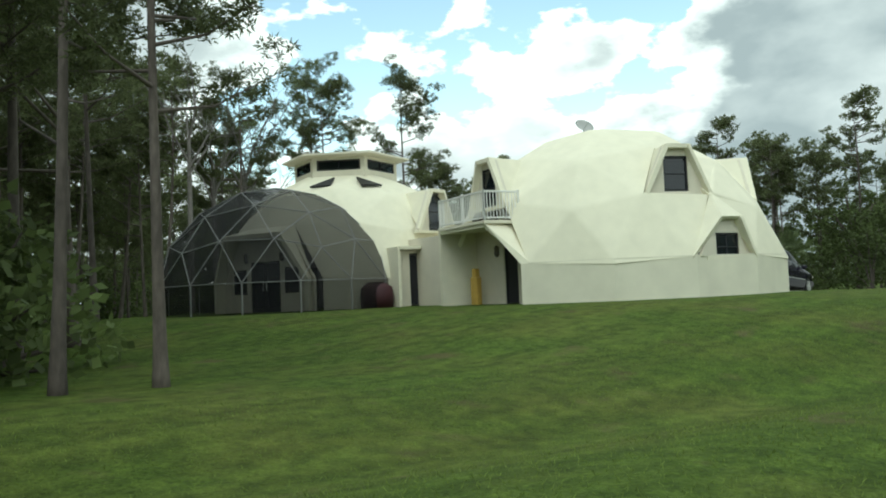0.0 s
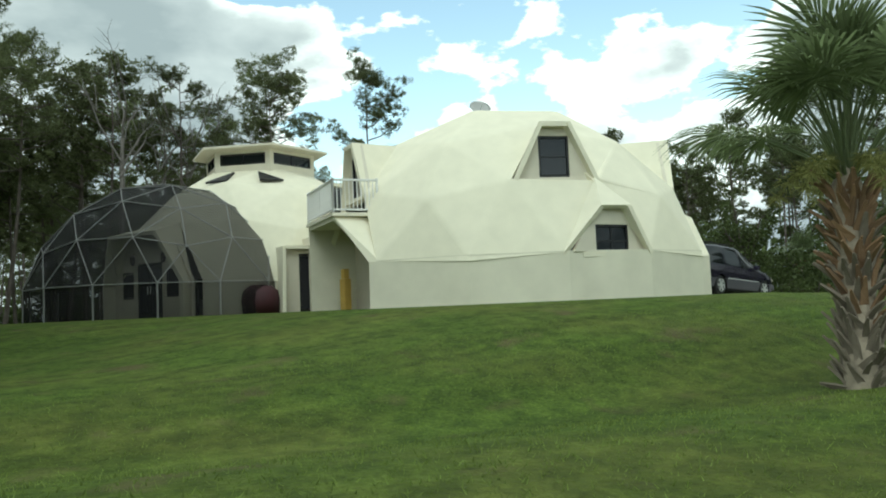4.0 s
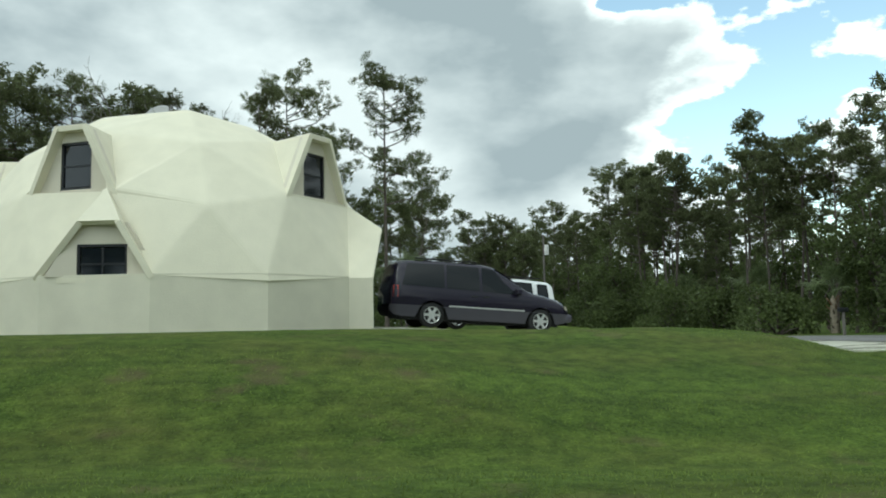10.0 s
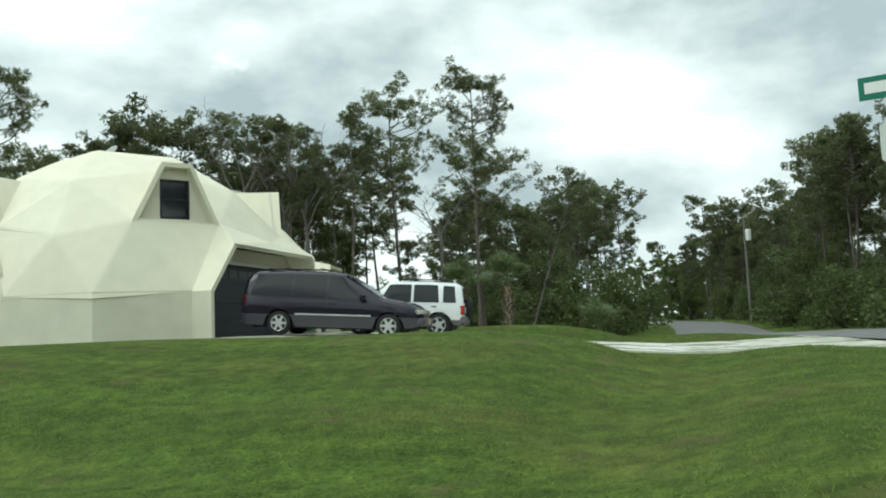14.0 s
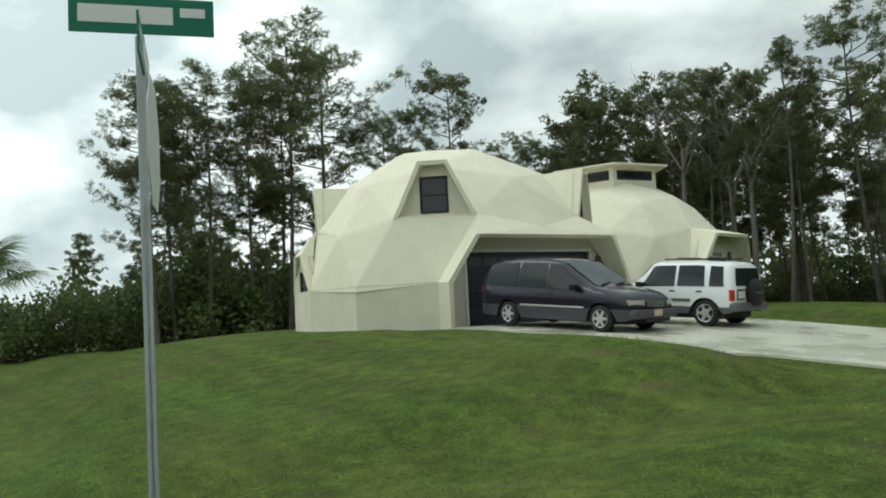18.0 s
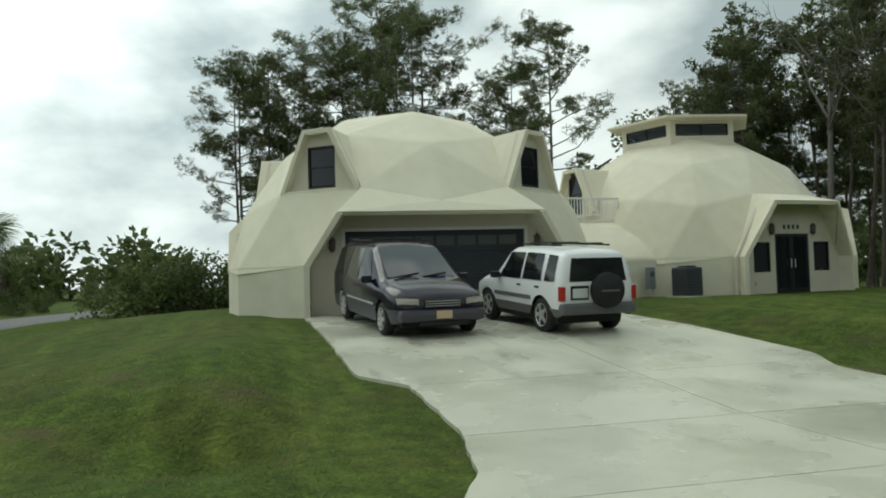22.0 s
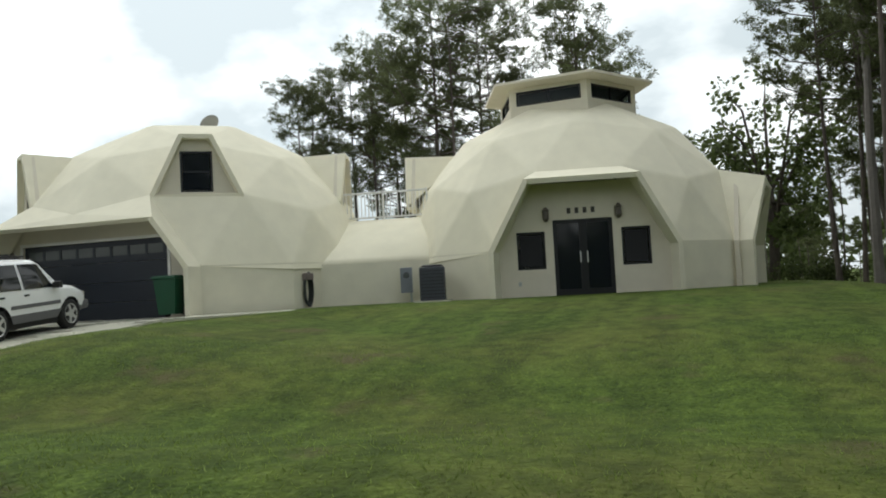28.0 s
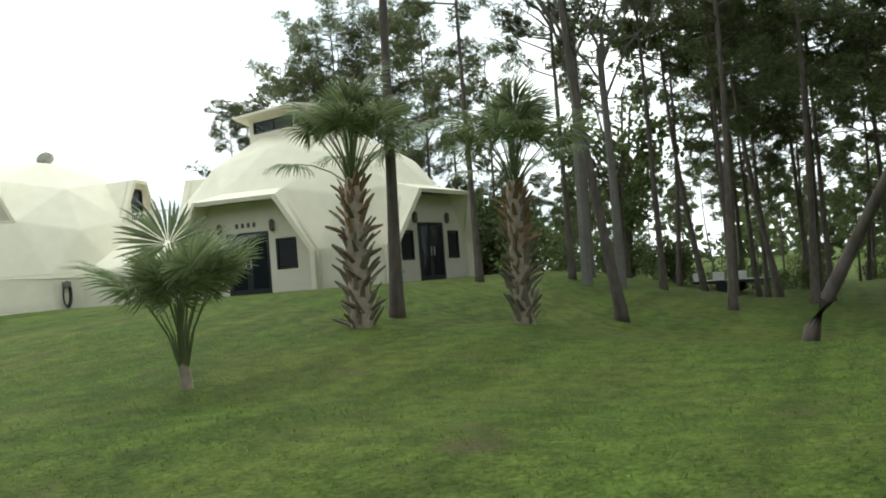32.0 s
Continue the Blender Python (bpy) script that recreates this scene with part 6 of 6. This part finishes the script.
wood(60, ((22, 46, 2, 118), lambda x, y: x > 20 and 7.5 < along(STREET_2, x, y)[0] < 13.5), pines + oaks, 0.66, 0.9, "trees along the far verge")
wood(30, ((12, 44, 84, 124), lambda x, y: along(STREET_2, x, y)[0] > 6), pines + oaks, 0.85, 1.1, "woods where the road bends")
wood(9, ((-95, -42, -48, -12), lambda x, y: along(STREET_1, x, y)[0] > 7), oaks + pines[3:4], 0.5, 0.75, "trees down the road")
wood(14, ((-20, 40, -75, -45), lambda x, y: along(STREET_1, x, y)[0] > 9 and along(STREET_2, x, y)[0] > 7), pines + oaks, 0.7, 0.95, "woods south of the road")


def thicket(count, region, lo, hi, group):
    (x0, x1, y0, y1), test = region
    n = tries = 0
    while n < count and tries < count * 60:
        tries += 1
        x, y = rng.uniform(x0, x1), rng.uniform(y0, y1)
        if test(x, y):
            s = rng.uniform(lo, hi)
            plant(pick(bushes), x, y, rng.uniform(0, 360), s, group=group)
            n += 1


thicket(46, ((-32, -17, -13, 13), lambda x, y: west_side(x, y) and x > np.interp(y, [-12, 34], [-31, -22])), 0.9, 1.9, "undergrowth west of the lawn")
thicket(30, ((-40, -15, 13, 36), lambda x, y: x < -17 - 0.2 * (y - 13)), 0.5, 0.95, "low undergrowth northwest of the lawn")
thicket(44, ((-30, 16, 30, 46), lambda x, y: y > 35 - 0.22 * x and along(STREET_2, x, y)[0] > 5), 0.8, 1.7, "undergrowth north of the lawn")
thicket(84, ((25, 36, -22, 90), lambda x, y: 5.2 < along(STREET_2, x, y)[0] < 9.5 and x > 20), 0.7, 1.5, "thicket across the road")
thicket(30, ((-60, -26, -34, -9), lambda x, y: along(STREET_1, x, y)[0] > 5.0), 0.55, 0.95, "thicket down the road")
for p in (*pines, *near_pines, *oaks, *bushes, *dead, moss_pine, *group_pine):
    cleared(p)

# distant woods that close the horizon
centres, radii = [], []
for k in range(520):
    a = rng.uniform(0, 2 * math.pi)
    d = rng.uniform(105, 190)
    x, y = 5 + d * math.cos(a), 5 + d * math.sin(a)
    if along(STREET_1, x, y)[0] < 7 or along(STREET_2, x, y)[0] < 7:
        continue
    top = rng.uniform(5, 12)
    for z in np.linspace(0.5, top, 5):
        centres.append((x + rng.normal(0, 1.2), y + rng.normal(0, 1.2), z - 1))
        radii.append(rng.uniform(1.8, 3.2))
tagged(new("distant_woods", leaf_mesh("distant_woods", centres, radii, 36, 1.6, 0.5, LEAF, rng)), "distant dark green woods along the horizon", "woods", kind="stuff")


# ---- palms ----
def frond_mesh(seed, petiole, blade, rise, droop):
    """A fan frond: a stalk that arches out along x, and a fan of folded, drooping leaflets."""
    rng_ = np.random.default_rng(seed)
    bm = bmesh.new()
    pts = [Vector((petiole * k, 0, petiole * (rise * k - 0.35 * k * k))) for k in (0, 0.35, 0.7, 1.0)]
    tube(bm, pts, [0.022, 0.016, 0.013, 0.01], 5, False)
    tip = pts[-1]
    way = (pts[-1] - pts[-2]).normalized()
    n = 36
    for i in range(n):
        a = radians(-128 + 256 * i / (n - 1)) + rng_.normal(0, 0.03)
        ln = blade * (0.72 + 0.28 * math.cos(a * 0.6)) * rng_.uniform(0.88, 1.06)
        u = Vector((way.x * math.cos(a), math.sin(a), way.z * math.cos(a))).normalized()
        side = Vector((-math.sin(a), math.cos(a), 0)) * 0.021
        fold = Vector((0, 0, 0.012 if i % 2 else -0.012))
        p0 = tip + u * 0.03
        p1 = tip + u * ln * 0.5 + fold - Vector((0, 0, droop * 0.05 * ln))
        p2 = tip + u * ln * 0.82 - Vector((0, 0, droop * 0.20 * ln))
        p3 = tip + u * ln * 0.98 - Vector((0, 0, droop * 0.42 * ln))
        va = [bm.verts.new(p) for p in (p0, p1 + side, p2 + side * 0.55, p3, p2 - side * 0.55, p1 - side)]
        bm.faces.new((va[0], va[1], va[5]))
        bm.faces.new((va[1], va[2], va[4], va[5]))
        bm.faces.new((va[2], va[3], va[4]))
    return mesh_of("frond", bm, PALM)


LONGF = [frond_mesh(k, p, b, r, d) for k, p, b, r, d in ((4, 1.35, 0.72, 0.35, 0.7), (5, 1.2, 0.75, 0.3, 0.9), (6, 1.45, 0.68, 0.4, 0.6))]
FRONDS = [frond_mesh(k, p, b, r, d) for k, p, b, r, d in ((1, 1.25, 0.72, 0.75, 0.9), (2, 1.4, 0.78, 0.5, 1.1), (3, 1.1, 0.70, 0.9, 0.7))]
BOOTM = mesh_of("boot", slab(bmesh.new(), [(0, -0.045, 0), (0, 0.045, 0), (0.05, 0.035, 0.16), (0.13, 0.012, 0.30), (0.13, -0.012, 0.30), (0.05, -0.035, 0.16)], 0.025), BOOT)


BOOTM2 = BOOTM.copy()
BOOTM2.materials[0] = BOOT_UPPER


def palm(x, y, trunk, radius, fronds, scale, label, seed, boots=90, low=-0.35):
    rng_ = np.random.default_rng(seed)
    t = thing("cabbage_palm", label, "palm tree", (x, y, height(x, y)), rng_.uniform(0, 360))
    if trunk > 0:
        bm = bmesh.new()
        tube(bm, [(0, 0, -0.2), (0, 0, 0.02), (0.01, 0, trunk * 0.3), (0.02, 0.02, trunk * 0.7), (0.0, 0.03, trunk), (0, 0.03, trunk + 0.25)], [radius * 1.15, radius, radius * 0.92, radius * 0.85, radius * 0.75, radius * 0.3], 14)
        part("trunk", bm, BOOT, t, "fibrous brown palm trunk", smooth=True)
        for k in range(boots):
            z = trunk * (k + 0.5) / boots
            a = k * 137.5 + rng_.normal(0, 9)
            o = new("boot", BOOTM2 if rng_.uniform() < (z / trunk - 0.25) * 1.6 else BOOTM)
            o.parent = t
            rr = radius * (0.95 - 0.2 * z / trunk)
            s = rng_.uniform(0.85, 1.4)
            o.matrix_basis = pose(rr * math.cos(radians(a)), rr * math.sin(radians(a)), z - 0.05, rng_.normal(0, 22), rng_.normal(9, 12), a) @ Matrix.Scale(s, 4)
    for k in range(fronds):
        q = (k + 0.5) / fronds
        a = k * 137.5 + rng_.normal(0, 8)
        tilt = -78 + 66 * q ** 0.9 if low < 0 else -87 + 26 * q
        o = new("frond", (FRONDS if low < 0 else LONGF)[k % 3])
        o.parent = t
        s = scale * (rng_.uniform(0.85, 1.12) if low < 0 else rng_.uniform(0.6, 1.1))
        o.matrix_basis = pose(0, 0.02, trunk + 0.15 * (1 - q), 0, 0, a) @ pose(0.06, 0, 0, rng_.normal(0, 10), tilt, 0) @ Matrix.Scale(s, 4)
    return t


big_palm = palm(-7.71, -15.93, 2.72, 0.25, 46, 1.2, "cabbage palm with a crisscross booted trunk on the lawn", 3, 190)
BLOOM = leafy("palm_flower_stalks", (0.30, 0.30, 0.11), 0.8, island=0.3, spec=0.2)
bloom_rng = np.random.default_rng(77)
for k in range(6):
    a = 1.05 * k + 0.4
    way = Vector((math.cos(a), math.sin(a), 0))
    line = [way * (0.15 + 0.75 * q) + Vector((0, 0, 2.82 + 0.95 * q - 1.15 * q * q)) for q in np.linspace(0, 1, 7)]
    stalk = part("flower_stalk", tube(bmesh.new(), line, [0.02, 0.018, 0.015, 0.012, 0.01, 0.008, 0.005], 5, False), BLOOM, big_palm, "yellow-green flower stalk")
    spray = new("flower_spray", leaf_mesh("flower_spray", [tuple(q) for q in line[2:]], [0.10, 0.15, 0.17, 0.16, 0.12], 90, 0.16, 0.007, BLOOM, bloom_rng, flat=0.9, droop=0.6, spiky=True))
    spray.parent = stalk
palm(7.66, 20.55, 2.7, 0.22, 34, 1.0, "cabbage palm with a booted trunk on the bank", 4, 110)
palm(4.55, 22.6, 2.9, 0.22, 34, 1.0, "taller cabbage palm among the pines", 5, 110)
palm(12.64, 20.97, 0.3, 0.09, 24, 1.04, "young cabbage palm with long upright stalks", 6, 0, low=1)
palm(-2.12, -17.6, 0.0, 0.05, 20, 0.42, "small palm seedling in the lawn", 7, 3, low=1)
for x, y in ((29.5, 14.5), (30.5, 24), (29.8, 33), (30.5, 8), (28.0, 43), (-29.5, -27.0), (-34.0, -24.5)):
    palm(x, y, float(rng.uniform(1.2, 2.6)), 0.2, 20, 1.0, "wild cabbage palm in the thicket", abs(int(x * 7 + y)), 20)

# poles and far things
for x, y, h, box_ in ((11.2, 39.5, 6.2, False), (24.8, 54.0, 9.6, True)):
    po_ = thing("utility_pole", "weathered wooden utility pole beside the road", "utility pole", (x, y, height(x, y)))
    part("pole", tube(bmesh.new(), [(0, 0, -0.3), (0, 0, h)], [0.13, 0.09], 8), DEADWOOD, po_)
    if box_:
        part("transformer", lathe(bmesh.new(), [(0.0, h - 2.0), (0.25, h - 2.0), (0.25, h - 1.1), (0.2, h - 1.0), (0.0, h - 0.98)], 14, at=(0.3, 0, 0)), WHITE, po_, "pale transformer can")
trailer = thing("utility_trailer", "dark open trailer with pale panels parked by the woods", "trailer", (-20.0, 23.5, height(-20, 23.5)), 70)
part("bed", boxed(-1.6, 1.6, -0.8, 0.8, 0.45, 0.6, 0.03), DARKFRAME, trailer)
for x in (-1.2, -0.2, 0.9):
    part("panel", boxed(x - 0.3, x + 0.3, -0.84, -0.8, 0.6, 1.0, 0.02), WHITE, trailer)
for s in (1, -1):
    part("trailer_wheel", lathe(bmesh.new(), [(0.0, -0.1), (0.3, -0.1), (0.3, 0.1), (0.0, 0.1)], 16, axis="y", at=(0, s * 0.85, 0.3)), BLACK, trailer)

# ---- grass blades near the roads ----
def grass_patch():
    r = np.random.default_rng(5)
    pts = []
    while len(pts) < 120000:
        if r.uniform() < 0.5:
            x, y = r.uniform(-26, 18), 0
            d = 3.0 + 9.5 * r.uniform() ** 1.3
            y = np.interp(x, [p[0] for p in STREET_1], [p[1] for p in STREET_1]) + d
        else:
            y = r.uniform(-22, 31)
            d = 3.0 + 9.5 * r.uniform() ** 1.3
            x = np.interp(y, [p[1] for p in STREET_2], [p[0] for p in STREET_2]) - d
            lo, hi = drive_edges(x)
            if lo - 0.05 < y < hi + 0.05:
                continue
        if along(STREET_1, x, y)[0] < 3.02 or along(STREET_2, x, y)[0] < 3.02:
            continue
        pts.append((x, y))
    n = len(pts)
    p = np.array([(x, y, height(x, y) - 0.01) for x, y in pts])
    h = r.uniform(0.02, 0.06, (n, 1))
    a = r.uniform(0, 6.28, n)
    side = np.stack([np.cos(a), np.sin(a), np.zeros(n)], 1) * 0.008
    tip = np.concatenate([r.normal(0, 0.03, (n, 2)), h], 1)
    verts = np.empty((n * 3, 3))
    verts[0::3], verts[1::3], verts[2::3] = p - side, p + side, p + tip
    me = bpy.data.meshes.new("grass")
    me.vertices.add(n * 3)
    me.vertices.foreach_set("co", verts.ravel())
    me.loops.add(n * 3)
    me.loops.foreach_set("vertex_index", np.arange(n * 3, dtype=np.int32))
    me.polygons.add(n)
    me.polygons.foreach_set("loop_start", np.arange(0, n * 3, 3, dtype=np.int32))
    me.polygons.foreach_set("loop_total", np.full(n, 3, dtype=np.int32))
    me.update()
    me.materials.append(GRASS)
    tagged(new("grass", me), "short mown grass blades on the verge", "grass", kind="stuff")


grass_patch()
